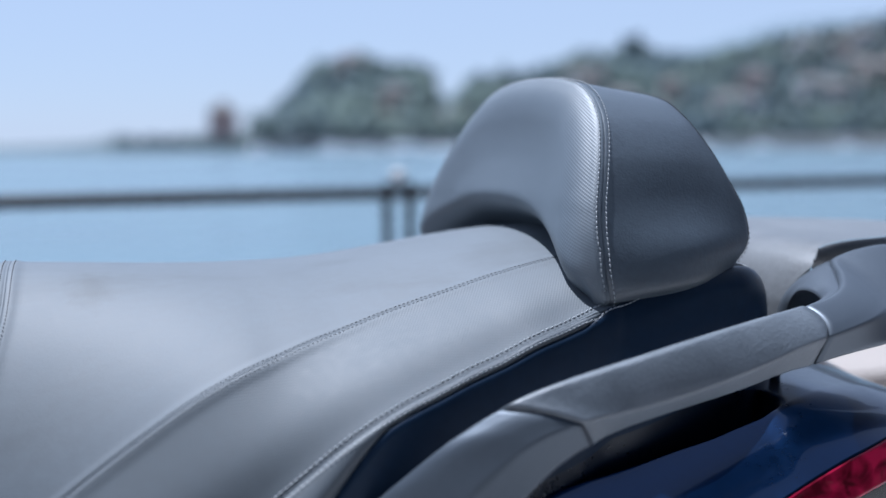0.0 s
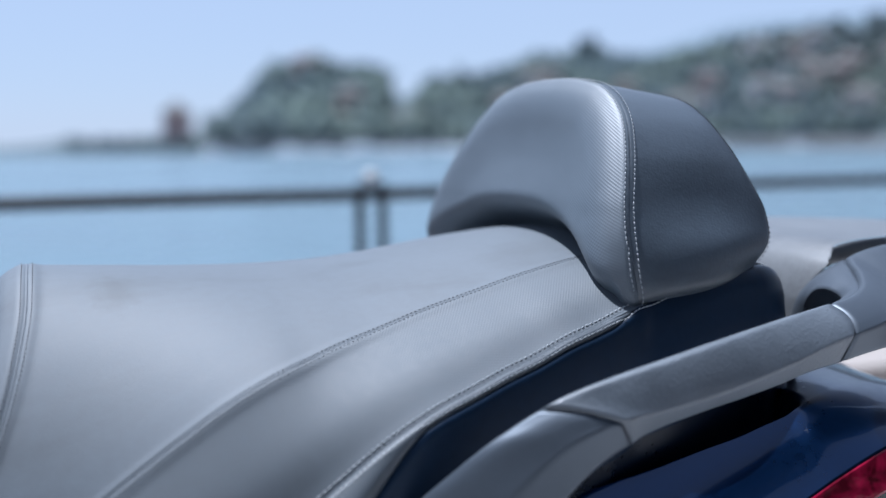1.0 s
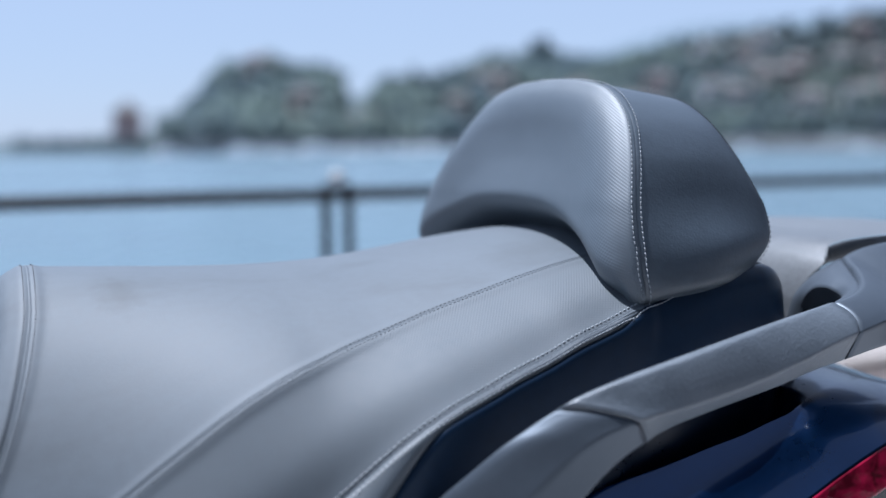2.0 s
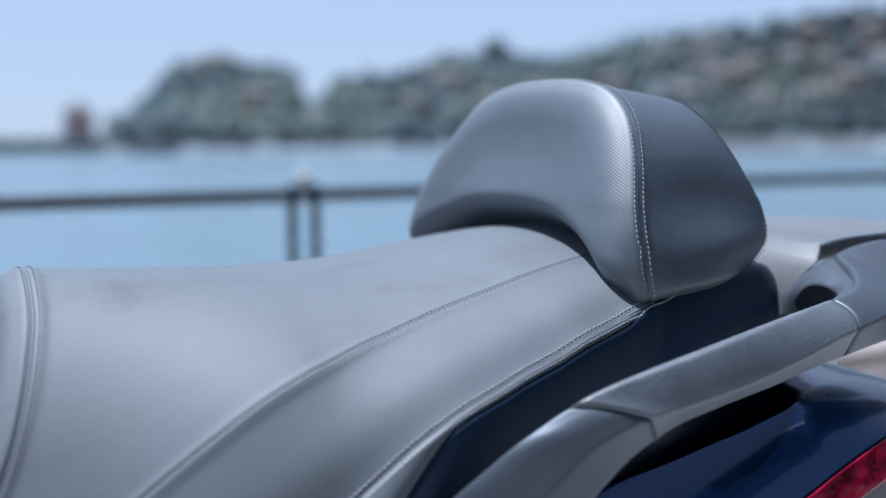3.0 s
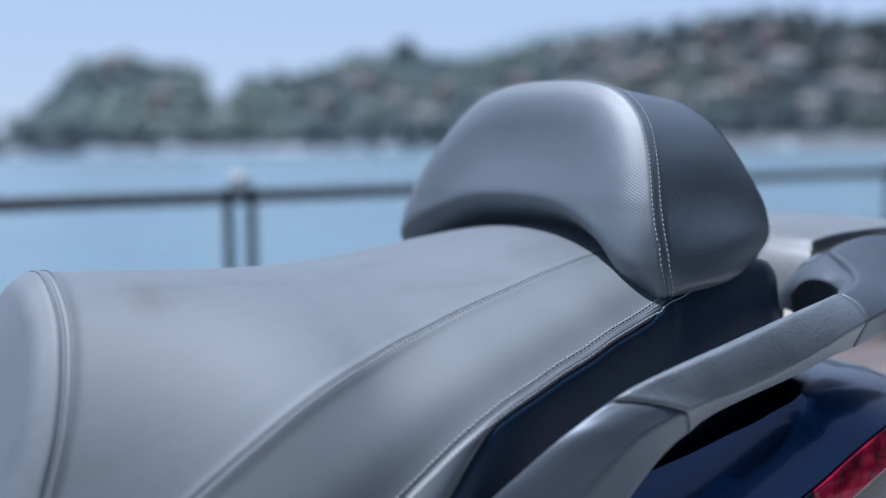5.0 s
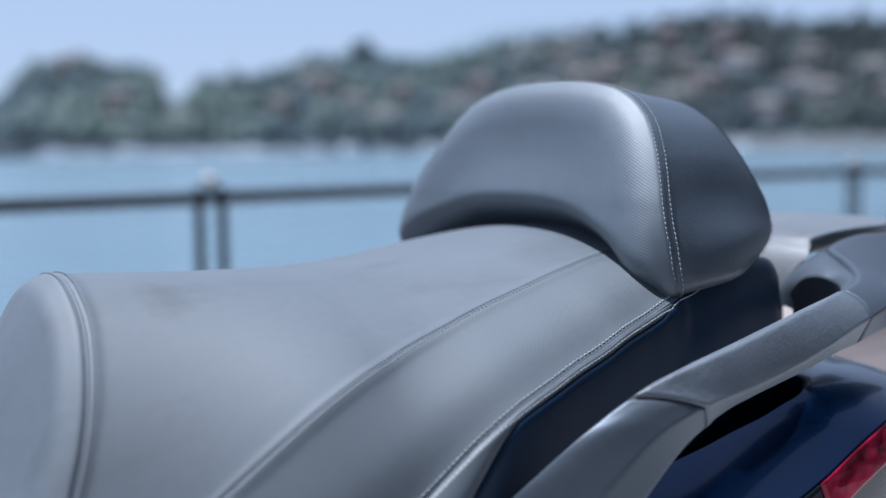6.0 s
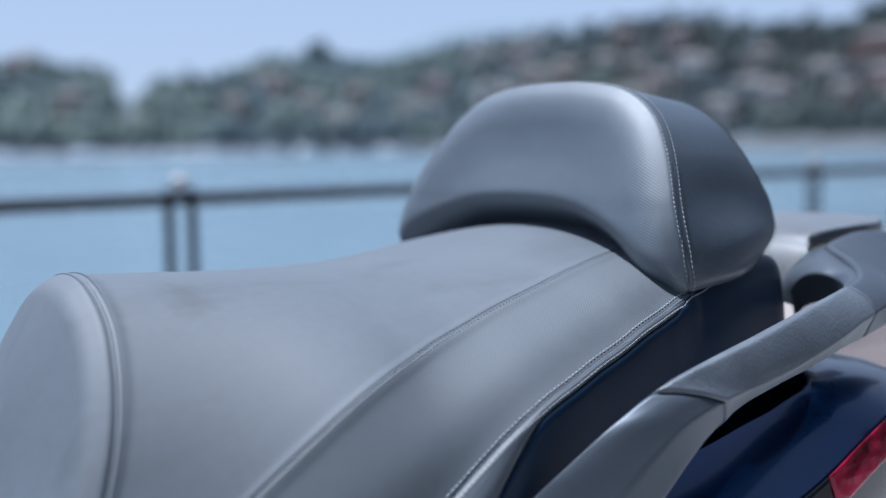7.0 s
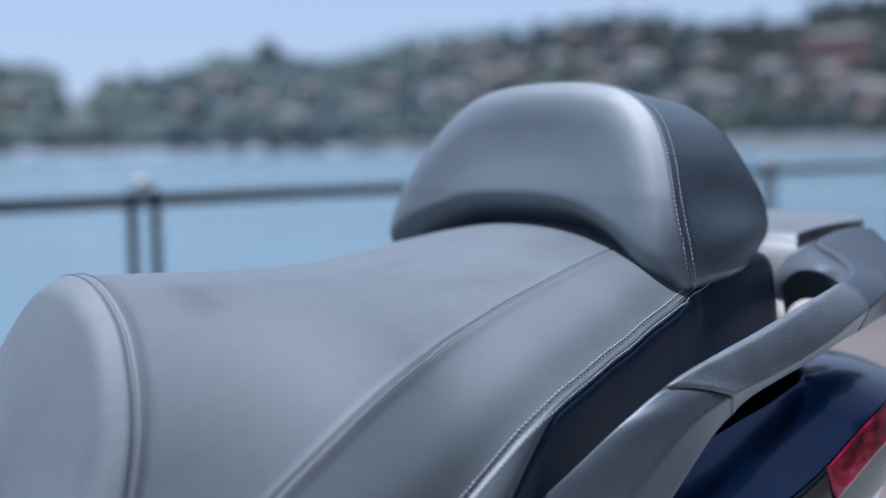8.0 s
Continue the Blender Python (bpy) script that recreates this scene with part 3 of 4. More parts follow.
# side band, slightly domed
band = []
for t in np.r_[np.linspace(0, 0.08, 7), np.linspace(0.1, 0.9, 22), np.linspace(0.92, 1, 7)]:
    P = F3 * (1 - t) + R3 * t
    c = np.array((P[:, 0].mean(), 0, 0.94))
    out = P - c
    out[:, 0] = 0
    out /= np.linalg.norm(out, axis=1, keepdims=True)
    arch_t = math.sin(math.pi * t) ** 0.7
    z = P[:, 2]
    dome = 0.003 * np.clip((1.025 - z) / 0.05, 0, 1) * ease((z - 0.925) / 0.05)
    lip = 0.017 * ease((0.950 - z) / 0.074) - 0.009 * ease((0.881 - z) / 0.016)
    level = out * np.array((1.0, 1.0, 0.25))  # the lower lip turns out, hardly down
    P = P + out * (arch_t * dome)[:, None] + level * (arch_t * lip)[:, None]
    band.append(P)
band = np.array(band).transpose(1, 0, 2)
N_band = normals(band)
N_band *= np.sign(N_band[20, 18, 1])
part("side_band", grid_mesh(L(edge_tuck(band, N_band, ("v0", "v1"), puff=0.0))), VINYL_SIDE, backrest, "smooth black vinyl band round the backrest's side")

# front cushion: columns from the line that rests on the seat up and out to the seam
dense = np.array([np.interp(np.linspace(0, 1, 2400), np.linspace(0, 1, len(F)), F[:, c]) for c in range(2)]).T


def face_depth(q):
    """How far back the cushion's face lies at (out, up)."""
    e = np.min(np.hypot(q[:, None, 0] - dense[None, :, 0], q[:, None, 1] - dense[None, :, 1]), axis=1)
    h = q[:, 1] - (0.862 + 0.044 * (1 - np.clip(np.abs(q[:, 0]) / 0.195, 0, 1) ** 2.4))
    rolled = (0.020 + 0.007 * ease((0.94 - q[:, 1]) / 0.06)) * np.sqrt(np.clip(1 - (1 - np.clip(e / 0.034, 0, 1)) ** 2, 0, 1))
    hollow = 0.011 * (1 - np.clip(np.abs(q[:, 0]) / 0.205, 0, 1) ** 2) * ease(e / 0.075)
    under = 0.048 * (1 - ease(h / 0.040)) ** 1.2 * ease(e / 0.014) * (1 - 0.72 * ease((np.abs(q[:, 0]) - 0.06) / 0.12))
    return seam_s(q[:, 1])[:, 0] - rolled + hollow + under


share = np.linspace(0, 1, len(F))
foot = np.zeros((len(F), 2))
foot[:, 0] = F[0, 0] * (1 - share) + F[-1, 0] * share
reach = np.where(foot[:, 0] > 0, F[0, 0], -F[-1, 0])
foot[:, 1] = 0.862 + 0.044 * (1 - (np.abs(foot[:, 0]) / reach) ** 2.4)
rise = np.r_[np.linspace(0, 0.4, 14), 1 - 0.6 * (1 - np.linspace(0, 1, 36)[1:]) ** 2.2]
cushion = np.array([np.c_[face_depth(q), q] for q in (foot + (F - foot) * k for k in rise)]).transpose(1, 0, 2)
cushion[:, -1] = F3
N_cush = normals(cushion)
N_cush *= -np.sign(N_cush[NO, 20, 0])
N_cush[:, -2:] = N_band[:, :1]
N_cush[:3], N_cush[-3:] = N_cush[3:4], N_cush[-4:-3]
Q = edge_tuck(cushion, N_cush, ("v1",))
bm = grid_mesh(L(Q))
centre = np.array((0.0, 0.960))
lay = bm.loops.layers.uv.verify()
for f in bm.faces:
    f.smooth = True
    for lp in f.loops:
        p = np.array((-lp.vert.co.y, lp.vert.co.z))
        out = p - centre
        extra = max(0.0, lp.vert.co.x - (seam_s(p[1])[0, 0] - 0.018))
        p = p + out / max(1e-6, np.linalg.norm(out)) * extra
        lp[lay].uv = (p[0], p[1])
part("front_cushion", bm, CUSHION, backrest, "padded front of the backrest in woven black vinyl")
# rear shell
shell = np.array([R3 * (1 - t) + np.array((0.12 + 0.02 * t, 0, 0.95)) * t + np.array((0.015 * math.sin(t * math.pi / 2), 0, 0)) for t in np.linspace(0, 0.98, 10)])
part("rear_shell", grid_mesh(L(shell)), BLACK, backrest, "black plastic rear shell of the backrest")
welt(F3, N_band[:, 0], backrest, depth=0.0030, radius=0.0011)
sew(band, N_band, "v0", 0.0038, 0.0028, 0.0012, 0.00038, THREAD_PALE, backrest, "pale grey row of stitches")
sew(cushion, N_cush, "v1", 0.0042, 0.0028, 0.0012, 0.00040, THREAD_PALE, backrest, "pale grey row of stitches")
sew(band, N_band, "v1", 0.0026, 0.0028, 0.0012, 0.00032, THREAD_DARK, backrest, "dark grey row of stitches")

# ---- grab rail ----
up_line = table([(-0.26, 0.222, 0.690), (-0.22, 0.243, 0.732), (-0.185, 0.264, 0.769), (-0.146, 0.281, 0.803), (-0.106, 0.2885, 0.8235), (-0.067, 0.2905, 0.8352), (-0.027, 0.2885, 0.8438), (0.012, 0.283, 0.851), (0.051, 0.2747, 0.857), (0.091, 0.2656, 0.8625), (0.130, 0.2530, 0.866), (0.162, 0.2422, 0.8695), (0.1886, 0.2236, 0.8748), (0.210, 0.194, 0.882), (0.229, 0.160, 0.890), (0.25, 0.158, 0.896), (0.284, 0.157, 0.900), (0.32, 0.156, 0.899), (0.345, 0.150, 0.885)])
low_line = table([(-0.26, 0.262, 0.640), (-0.22, 0.272, 0.675), (-0.17, 0.285, 0.725), (-0.12, 0.300, 0.775), (-0.09, 0.3045, 0.794), (-0.060, 0.305, 0.802), (-0.016, 0.299, 0.8065), (0.027, 0.2945, 0.8136), (0.071, 0.290, 0.8237), (0.115, 0.284, 0.8360), (0.20, 0.262, 0.848), (0.26, 0.235, 0.854), (0.345, 0.195, 0.845)])


def rail_ring(s_up, s_low, grow=0.0, bow=0.0):
    a = np.array((s_up, *up_line(s_up)[0]))
    b = np.array((s_low, *low_line(s_low)[0]))
    d = (a - b) / np.linalg.norm(a - b)
    fwd = np.array((1.0, -0.15, 0.2))
    o = np.cross(fwd, d)
    o = o / np.linalg.norm(o)
    o = o if o[1] > 0 else -o
    h = np.linalg.norm(a - b)
    top = 1.8 / (1000 * h)
    drop = 0.20 * min(1.0, max(0.0, (-0.10 - s_up) / 0.10))
    belly = 1.2 + 0.5 * min(1.0, max(0.0, (-0.10 - s_up) / 0.03))
    shape = [(0.185 - drop, 0.0044), (0.215 - drop, 0.0052), (0.45, 0.0050 * belly), (0.70, 0.0046 * belly), (0.925, 0.0038), (0.982, 0.0012), (1 + 0.4 * top, -0.0028), (0.985, -0.0065), (0.93, -0.011), (0.80, -0.016), (0.5, -0.020), (0.2, -0.021), (0.03 - drop, -0.018), (-0.03 - drop, -0.014), (-0.005 - drop, -0.0095), (0.145 - drop, 0.0022)]
    front = 1 - min(1.0, max(0.0, (s_up + 0.14) / 0.06))
    shape = [(x, y - 0.010 * front * (x - 0.45) if y > -0.004 else y) for x, y in shape]
    pts = np.array([b + d * h * x + o * (y + (grow if -0.1 < x < 1.04 and y > -0.005 else 0)) for x, y in shape])
    mid = np.array([max(0.0, 4 * x * (1 - x)) for x, y in shape])
    pts[:, 0] += bow * mid
    return spline(np.vstack([pts, pts[:1]]), 97)[:-1]


def rail_piece(name, us, mat, label, grow=0.0, cap=True):
    rings = np.array([rail_ring(*u, grow=grow) if len(u) == 2 else rail_ring(u[0], u[1], grow, u[2]) for u in us])
    bm = grid_mesh(L(rings), closed_v=True, uv=False)
    bm.verts.ensure_lookup_table()
    if cap:
        k = rings.shape[1]
        bm.faces.new(bm.verts[:k])
        bm.faces.new(bm.verts[len(bm.verts) - k:])
    return part(name, bm, mat, grab_rail, label)


for side in (1, -1):
    if side == 1:
        grab_rail = thing("grab_rail", "grey metallic grab rail with a black rubber grip", "")
        grab_rail.parent = scooter
        rail_piece("rail_front", [(a, a + 0.058) for a in np.linspace(-0.26, -0.1175, 26)], RAIL_PAINT, "grey metallic painted front arm of the rail")
        rail_piece("grip", [(a, a + 0.058 * (1 - f) ** 1.5, 0.010 * f ** 3) for f, a in zip(np.linspace(0, 1, 40), np.linspace(-0.116, 0.130, 40))], RUBBER, "dark grained rubber grip on the rail", 0.0018)
        rail_piece("rail_rear", [(a, a, 0.010 * (1 - f) ** 2) for f, a in zip(np.linspace(0, 1, 30), np.linspace(0.1325, 0.345, 30))], RAIL_PAINT, "grey metallic painted rear arm of the rail")
        hole = spline([(0.197, 0.149, 0.835), (0.195, 0.149, 0.850), (0.191, 0.165, 0.864), (0.187, 0.187, 0.8685), (0.181, 0.211, 0.865), (0.157, 0.235, 0.8645)], 60)
        rim = spline([(0.197, 0.128, 0.835), (0.2005, 0.133, 0.8555), (0.2105, 0.1415, 0.872), (0.222, 0.1505, 0.8825), (0.2285, 0.159, 0.8875), (0.2095, 0.194, 0.879), (0.1886, 0.2236, 0.8730), (0.1622, 0.2425, 0.8675), (0.142, 0.2480, 0.864)], 60)
        arch = np.array([hole * (1 - t) + rim * t + np.array((-0.002, 0.001, 0.002)) * math.sin(math.pi * t) for t in np.linspace(0, 1, 9)])
        wall_in = np.array([hole + np.array((0.008, 0.0, -0.027)) * t for t in np.linspace(1, 0.02, 5)])
        wall_out = np.array([rim + np.array((0.004, -0.002, -0.022)) * t for t in np.linspace(0.02, 1, 4)])
        part("arch", grid_mesh(L(np.concatenate([wall_in, arch, wall_out]))), RAIL_PAINT, grab_rail, "grey metallic painted arch between rail and rack")
    else:
        twin = copy_thing(grab_rail, Matrix.Identity(4))
        twin.parent = scooter
        twin.scale = (1, -1, 1)

# ---- luggage rack ----
rack = thing("luggage_rack", "textured grey plastic luggage rack behind the backrest", "")
rack.parent = scooter
near = spline([(0.197, 0.136, 0.765), (0.199, 0.136, 0.820), (0.2005, 0.1345, 0.842), (0.203, 0.1355, 0.856), (0.2105, 0.1395, 0.871), (0.221, 0.146, 0.884), (0.228, 0.1412, 0.891), (0.235, 0.1375, 0.898), (0.254, 0.1430, 0.9030), (0.30, 0.138, 0.905), (0.36, 0.122, 0.9045), (0.42, 0.085, 0.903)], 130)
middle = spline([(0.186, 0.0, 0.765), (0.188, 0.0, 0.820), (0.190, 0.0, 0.842), (0.193, 0.0, 0.858), (0.198, 0.0, 0.872), (0.205, 0.0, 0.884), (0.214, 0.0, 0.893), (0.228, 0.0, 0.900), (0.25, 0.0, 0.904), (0.30, 0.0, 0.907), (0.36, 0.0, 0.907), (0.43, 0.0, 0.905)], 130)
across = np.linspace(0, 1, 40)
sheet = []
for m, e in zip(middle, near):
    bow = 1 - across ** 3.0
    sheet.append(np.c_[e[0] + (m[0] - e[0]) * bow, e[1] * across, e[2] + (m[2] - e[2]) * bow])
sheet = np.array(sheet)
both = mirrored(sheet)
grow = np.clip((near[:, 0] - 0.2215) / 0.010, 0, 1) * (near[:, 2] > 0.883)
for sign in (1, -1):
    flip = np.array((1, sign, 1))
    rows = [near + np.array((0, 0.0004, -0.0006))]
    for d, o in ((0.0014, 0.0012), (0.004, 0.0016), (0.0125, 0.0022), (0.015, -0.001), (0.018, -0.006)):
        rows.append(near + np.c_[np.zeros(len(near)), o * grow - 0.004 * (1 - grow) * min(1, d / 0.01), -d * np.maximum(grow, 0.3)])
    part("rack_edge", grid_mesh(L(np.array(rows) * flip)), RACK_PLASTIC, rack, "grained grey plastic edge of the rack")
part("rack_top", grid_mesh(L(both)), RACK_PLASTIC, rack, "pale grained grey plastic top of the rack, sloping down in front")
# thin bead added along the corner so that it catches a bright line
bevel = [p for p in near if 0.2215 < p[0] < 0.2345]
part("bevel", tube(L(np.array(bevel) + np.array((-0.0004, 0.0002, 0.0002))), 0.0013, 8), RACK_PLASTIC, rack, "rounded bead on the rack's corner, shaped to catch a glint")

# ---- tail fairing and lamp ----
tail = thing("tail_fairing", "glossy dark blue tail fairing", "")
tail.parent = scooter
# upper edge of the lamp: distance rearwards, out, height
lamp_edge = table([(-0.13, 0.285, 0.672), (-0.05, 0.286, 0.690), (0.0, 0.285, 0.703), (0.05, 0.281, 0.714), (0.0934, 0.276, 0.727), (0.13, 0.2725, 0.742), (0.178, 0.266, 0.7575), (0.22, 0.252, 0.765), (0.26, 0.23, 0.768), (0.30, 0.20, 0.762), (0.36, 0.14, 0.735)])
# crest of the tail's side, where it turns over into the slot under the grip or into the deck
crest = table([(-0.13, 0.226, 0.722), (-0.03, 0.222, 0.7415), (0.008, 0.2225, 0.749), (0.054, 0.221, 0.759), (0.08, 0.221, 0.7645), (0.101, 0.2205, 0.7705), (0.1217, 0.221, 0.7765), (0.1355, 0.2185, 0.7815), (0.16, 0.205, 0.785), (0.20, 0.185, 0.787), (0.24, 0.165, 0.785), (0.28, 0.146, 0.7785), (0.30, 0.125, 0.7735), (0.36, 0.07, 0.745)])


def fairing(s):
    """The section of the tail's side at s, from below over the lamp's upper edge and the crest to the slot's floor or the deck."""
    o, z = lamp_edge(s)[0]
    co, cz = crest(s)[0]
    co, cz = min(co, o - 0.012), max(cz, z + 0.003)
    down = spline([(o - 0.075, z - 0.21), (o - 0.025, z - 0.13), (o - 0.002, z - 0.075), (o + 0.003, z - 0.035), (o, z)], 130)
    q = np.linspace(0, 1, 90)
    up = np.c_[o - (o - co) * q, z + (cz - z) * (1 - (1 - q) ** (1.06 + 0.9 * float(ease((s - 0.115) / 0.07))))]
    depth = 0.052 * float(ease((0.160 - s) / 0.030))
    q = np.linspace(0, 1, 40)
    inner = np.c_[co - (co - 0.06) * q, cz + 0.004 * q - depth * ease(np.clip((co - 0.06) * q / 0.026, 0, 1))]
    return np.c_[np.full(258, s), np.vstack([down, up[1:], inner[1:]])]


side = np.array([fairing(s) for s in np.linspace(-0.13, 0.36, 280)])
part("fairing_side", grid_mesh(L(side)), BLUE, tail, "glossy dark blue painted side curving up to the deck")
part("fairing_side", grid_mesh(L(side * (1, -1, 1))), BLUE, tail, "glossy dark blue painted side curving up to the deck")
edge_line = side[:, -1][side[:, -1, 0] > 0.17]
cover = np.array([edge_line * np.array((1, q, 1)) + np.array((0, 0, 0.0015 + 0.006 * (1 - q * q))) for q in np.linspace(-0.985, 0.985, 25)])
part("deck_cover", grid_mesh(L(cover)), BLUE, tail, "glossy dark blue centre cover of the tail")
tail_lamp = thing("tail_lamp", "red and clear glossy tail lamp lens", "")
tail_lamp.parent = scooter
upper = 128
arc = np.cumsum(np.linalg.norm(np.diff(fairing(0.15), axis=0), axis=1))
lower = int(np.argmin(np.abs(arc - arc[upper] + 0.026)))


def lens(name, i0, i1, mat, label, slant, proud, s0=0.085, s1=0.355):
    rows_s = np.linspace(s0, s1, 60)
    patch = np.array([fairing(s) for s in rows_s])
    P = np.array([spline(patch[i, i0:i1 + 1], 16) for i in range(len(rows_s))])
    for j in range(16):
        P[:, j, 0] += slant * (1 - j / 15)
    N = normals(P)
    N *= np.sign(N[10, 8, 1])
    P = P + N * proud
    rim = P - N * (proud + 0.004)
    full = np.concatenate([rim[:, :1], P, rim[:, -1:]], axis=1)
    cap = full[:1] - np.array((0.0, 0.006, 0.0))
    part(name, grid_mesh(L(np.concatenate([cap, full]))), mat, tail_lamp, label)


lens("red_lens", lower, upper, RED, "deep red ribbed lens", 0.01, 0.002)
lens("smoked_lens", lower - 20, upper, SMOKED, "dark smoked front end of the lens", 0.01, 0.001, 0.0, 0.084)
lens("clear_lens", int(np.argmin(np.abs(arc - arc[upper] + 0.065))), lower - 1, CLEAR, "pale clear lens", 0.01, 0.0015)

# the rest of the machine, below and behind what is seen
shape = spline([(-0.52, 0.20, 0.60), (-0.30, 0.215, 0.56), (-0.05, 0.215, 0.54), (0.20, 0.14, 0.56), (0.33, 0.05, 0.58)], 30)
hull = np.array([[(p[0], p[1] * q, p[2] + dz) for q, dz in ((-1, 0.10), (-1, 0.0), (-0.8, -0.16), (0, -0.20), (0.8, -0.16), (1, 0.0), (1, 0.10))] for p in shape])
part("under_body", grid_mesh(L(hull), uv=False), BLACK, scooter, "black plastic lower body")
wheel = thing("rear_wheel", "black rear wheel of the scooter", "")
wheel.parent = scooter
wheel.location = (0.05, 0.0, 0.27)
prof = [(0.205, -0.05), (0.235, -0.068), (0.258, -0.05), (0.27, 0.0), (0.258, 0.05), (0.235, 0.068), (0.205, 0.05)]
tyre = np.array([[(r * math.cos(a), y, r * math.sin(a)) for r, y in prof] for a in np.linspace(0, 2 * math.pi, 49)[:-1]])
part("tyre", grid_mesh(tyre, closed_u=True, closed_v=True, uv=False), BLACK, wheel, "black rubber tyre")
prof = [(0.03, -0.04), (0.12, -0.03), (0.20, -0.048), (0.206, 0.0), (0.20, 0.048), (0.12, 0.03), (0.03, 0.04)]
rim = np.array([[(r * math.cos(a), y, r * math.sin(a)) for r, y in prof] for a in np.linspace(0, 2 * math.pi, 49)[:-1]])
part("rim", grid_mesh(rim, closed_u=True, closed_v=True, uv=False), RAIL_PAINT, wheel, "grey cast rim")
for y in (-0.12, 0.12):
    part("stand_leg", tube([(-0.18, y * 0.8, 0.42), (-0.22, y, 0.2), (-0.20, y * 1.3, 0.006)], 0.012), BLACK, scooter, "black centre stand leg")

# ---- ground, quay and sea ----
RAIL_A, RAIL_B = Vector((-0.22, 3.64, 0)), Vector((2.92, 5.14, 0))
ALONG = (RAIL_B - RAIL_A).normalized()
ACROSS = Vector((-ALONG.y, ALONG.x, 0))
QM = Matrix(((ALONG.x, ACROSS.x, 0, RAIL_A.x), (ALONG.y, ACROSS.y, 0, RAIL_A.y), (0, 0, 1, 0), (0, 0, 0, 1)))
bm = bmesh.new()
box(bm, (-60, -14, -0.6), (60, 0.02, 0.0), QM)
link("pavement", bm, STONE, None, "brown-grey stone paving of the quay", smooth=False, kind="structure")["category"] = "pavement"
bm = bmesh.new()
box(bm, (-60, 0.02, -0.6), (60, 1.2, 0.05), QM)
bmesh.ops.bevel(bm, geom=bm.edges[:], offset=0.02, segments=2, affect="EDGES")
link("kerb", bm, COPING, None, "pale beige stone coping along the quay's edge", smooth=False, kind="structure")
# mostly unseen ground, added pale to light the scooter's side from below
bm = bmesh.new()
box(bm, (-7, -6.75, -0.05), (2.2, -2.2, 0.006), QM)
link("bounce_apron", bm, APRON, None, "pale ground added under the scooter to bounce light up", smooth=False, kind="structure")
bm = bmesh.new()
box(bm, (-60, 0.0, -3.0), (60, 1.195, -0.6), QM)
link("quay_wall", bm, QUAY, None, "stone quay wall down to the water", smooth=False, kind="structure")
bm = bmesh.new()
bmesh.ops.create_grid(bm, x_segments=2, y_segments=2, size=4000)
bmesh.ops.translate(bm, verts=bm.verts, vec=(0, 0, -1.6))
link("water", bm, WATER, None, "blue rippled bay water", kind="structure")
# unseen; added tall and dark so surfaces facing it reflect little light
bm = bmesh.new()
box(bm, (-40, -7.2, -0.1), (40, -6.8, 9.0), QM)
link("wall_rear", bm, DARK_BLOCKER, None, "unseen dark wall added behind the quay to darken reflections", smooth=False, kind="structure")

# ---- railing ----
railing = thing("railing", "dark grey painted iron quay railing with paired flat posts", "railing", QM)
bm = tube([(x, 0, 0.832) for x in np.linspace(-17.5, 24.5, 60)], 0.0215, 12)
part("handrail", bm, IRON, railing, "round iron handrail")
for i in range(-5, 8):
    x = i * 3.48 - 0.008
    for dx in (-0.039, 0.039):
        bm = bmesh.new()
        box(bm, (x + dx - 0.015, -0.008, 0.0), (x + dx + 0.015, 0.008, 0.866))
        bmesh.ops.bevel(bm, geom=bm.edges[:], offset=0.004, segments=2, affect="EDGES")
        part("post", bm, IRON, railing, smooth=False)
    bm = bmesh.new()
    bmesh.ops.create_uvsphere(bm, u_segments=16, v_segments=10, radius=0.025)
    bmesh.ops.translate(bm, verts=bm.verts, vec=(x, 0, 0.884))
    part("knob", bm, KNOB, railing, "pale round knob")

# ---- far shore ----
ridge = table([(-0.50, 0.0), (-0.40, 0.001), (-0.338, 0.004), (-0.315, 0.008), (-0.274, 0.006), (-0.24, 0.010), (-0.207, 0.013), (-0.187, 0.020), (-0.170, 0.034), (-0.1545, 0.058), (-0.142, 0.0685), (-0.123, 0.0725), (-0.083, 0.0715), (-0.064, 0.066), (-0.0455, 0.064), (-0.036, 0.044), (-0.018, 0.044), (-0.010, 0.057), (0.025, 0.057), (0.055, 0.063), (0.075, 0.0735), (0.104, 0.077), (0.125, 0.080), (0.145, 0.078), (0.165, 0.076), (0.194, 0.0775), (0.22, 0.081), (0.25, 0.087), (0.29, 0.092), (0.335, 0.095), (0.372, 0.100), (0.40, 0.103), (0.44, 0.105), (0.488, 0.101), (0.535, 0.097), (0.58, 0.098), (0.60, 0.105), (0.65, 0.109), (0.75, 0.11), (0.9, 0.09)])
far_ridge = table([(0.08, 0.055), (0.14, 0.072), (0.19, 0.083), (0.25, 0.0985), (0.30, 0.1045), (0.36, 0.106), (0.45, 0.104), (0.6, 0.10), (0.95, 0.06)])
bm = bmesh.new()
azs = np.linspace(-0.42, 0.95, 260)
prev = None
for a in azs:
    e = float(ridge(a)[0, 0])
    far = 420 + 40 * math.sin(a * 7)
    col = []
    for k, (r, f) in enumerate(((far - 8, -0.02), (far, 0.006), (far + 60, 0.35), (far + 130, 0.68), (far + 200, 0.93), (far + 240, 1.0), (far + 320, 0.9), (far + 500, 0.2))):
        z = -1.8 if k == 0 else max(-1.2, e * f * r + (1.2 * noise.noise((a * 60, k * 3.1, 0))) * (e > 0.02))
        col.append(bm.verts.new((r * math.sin(a), r * math.cos(a), z)))
    if prev:
        for i in range(len(col) - 1):
            bm.faces.new((prev[i], col[i], col[i + 1], prev[i + 1]))
    prev = col
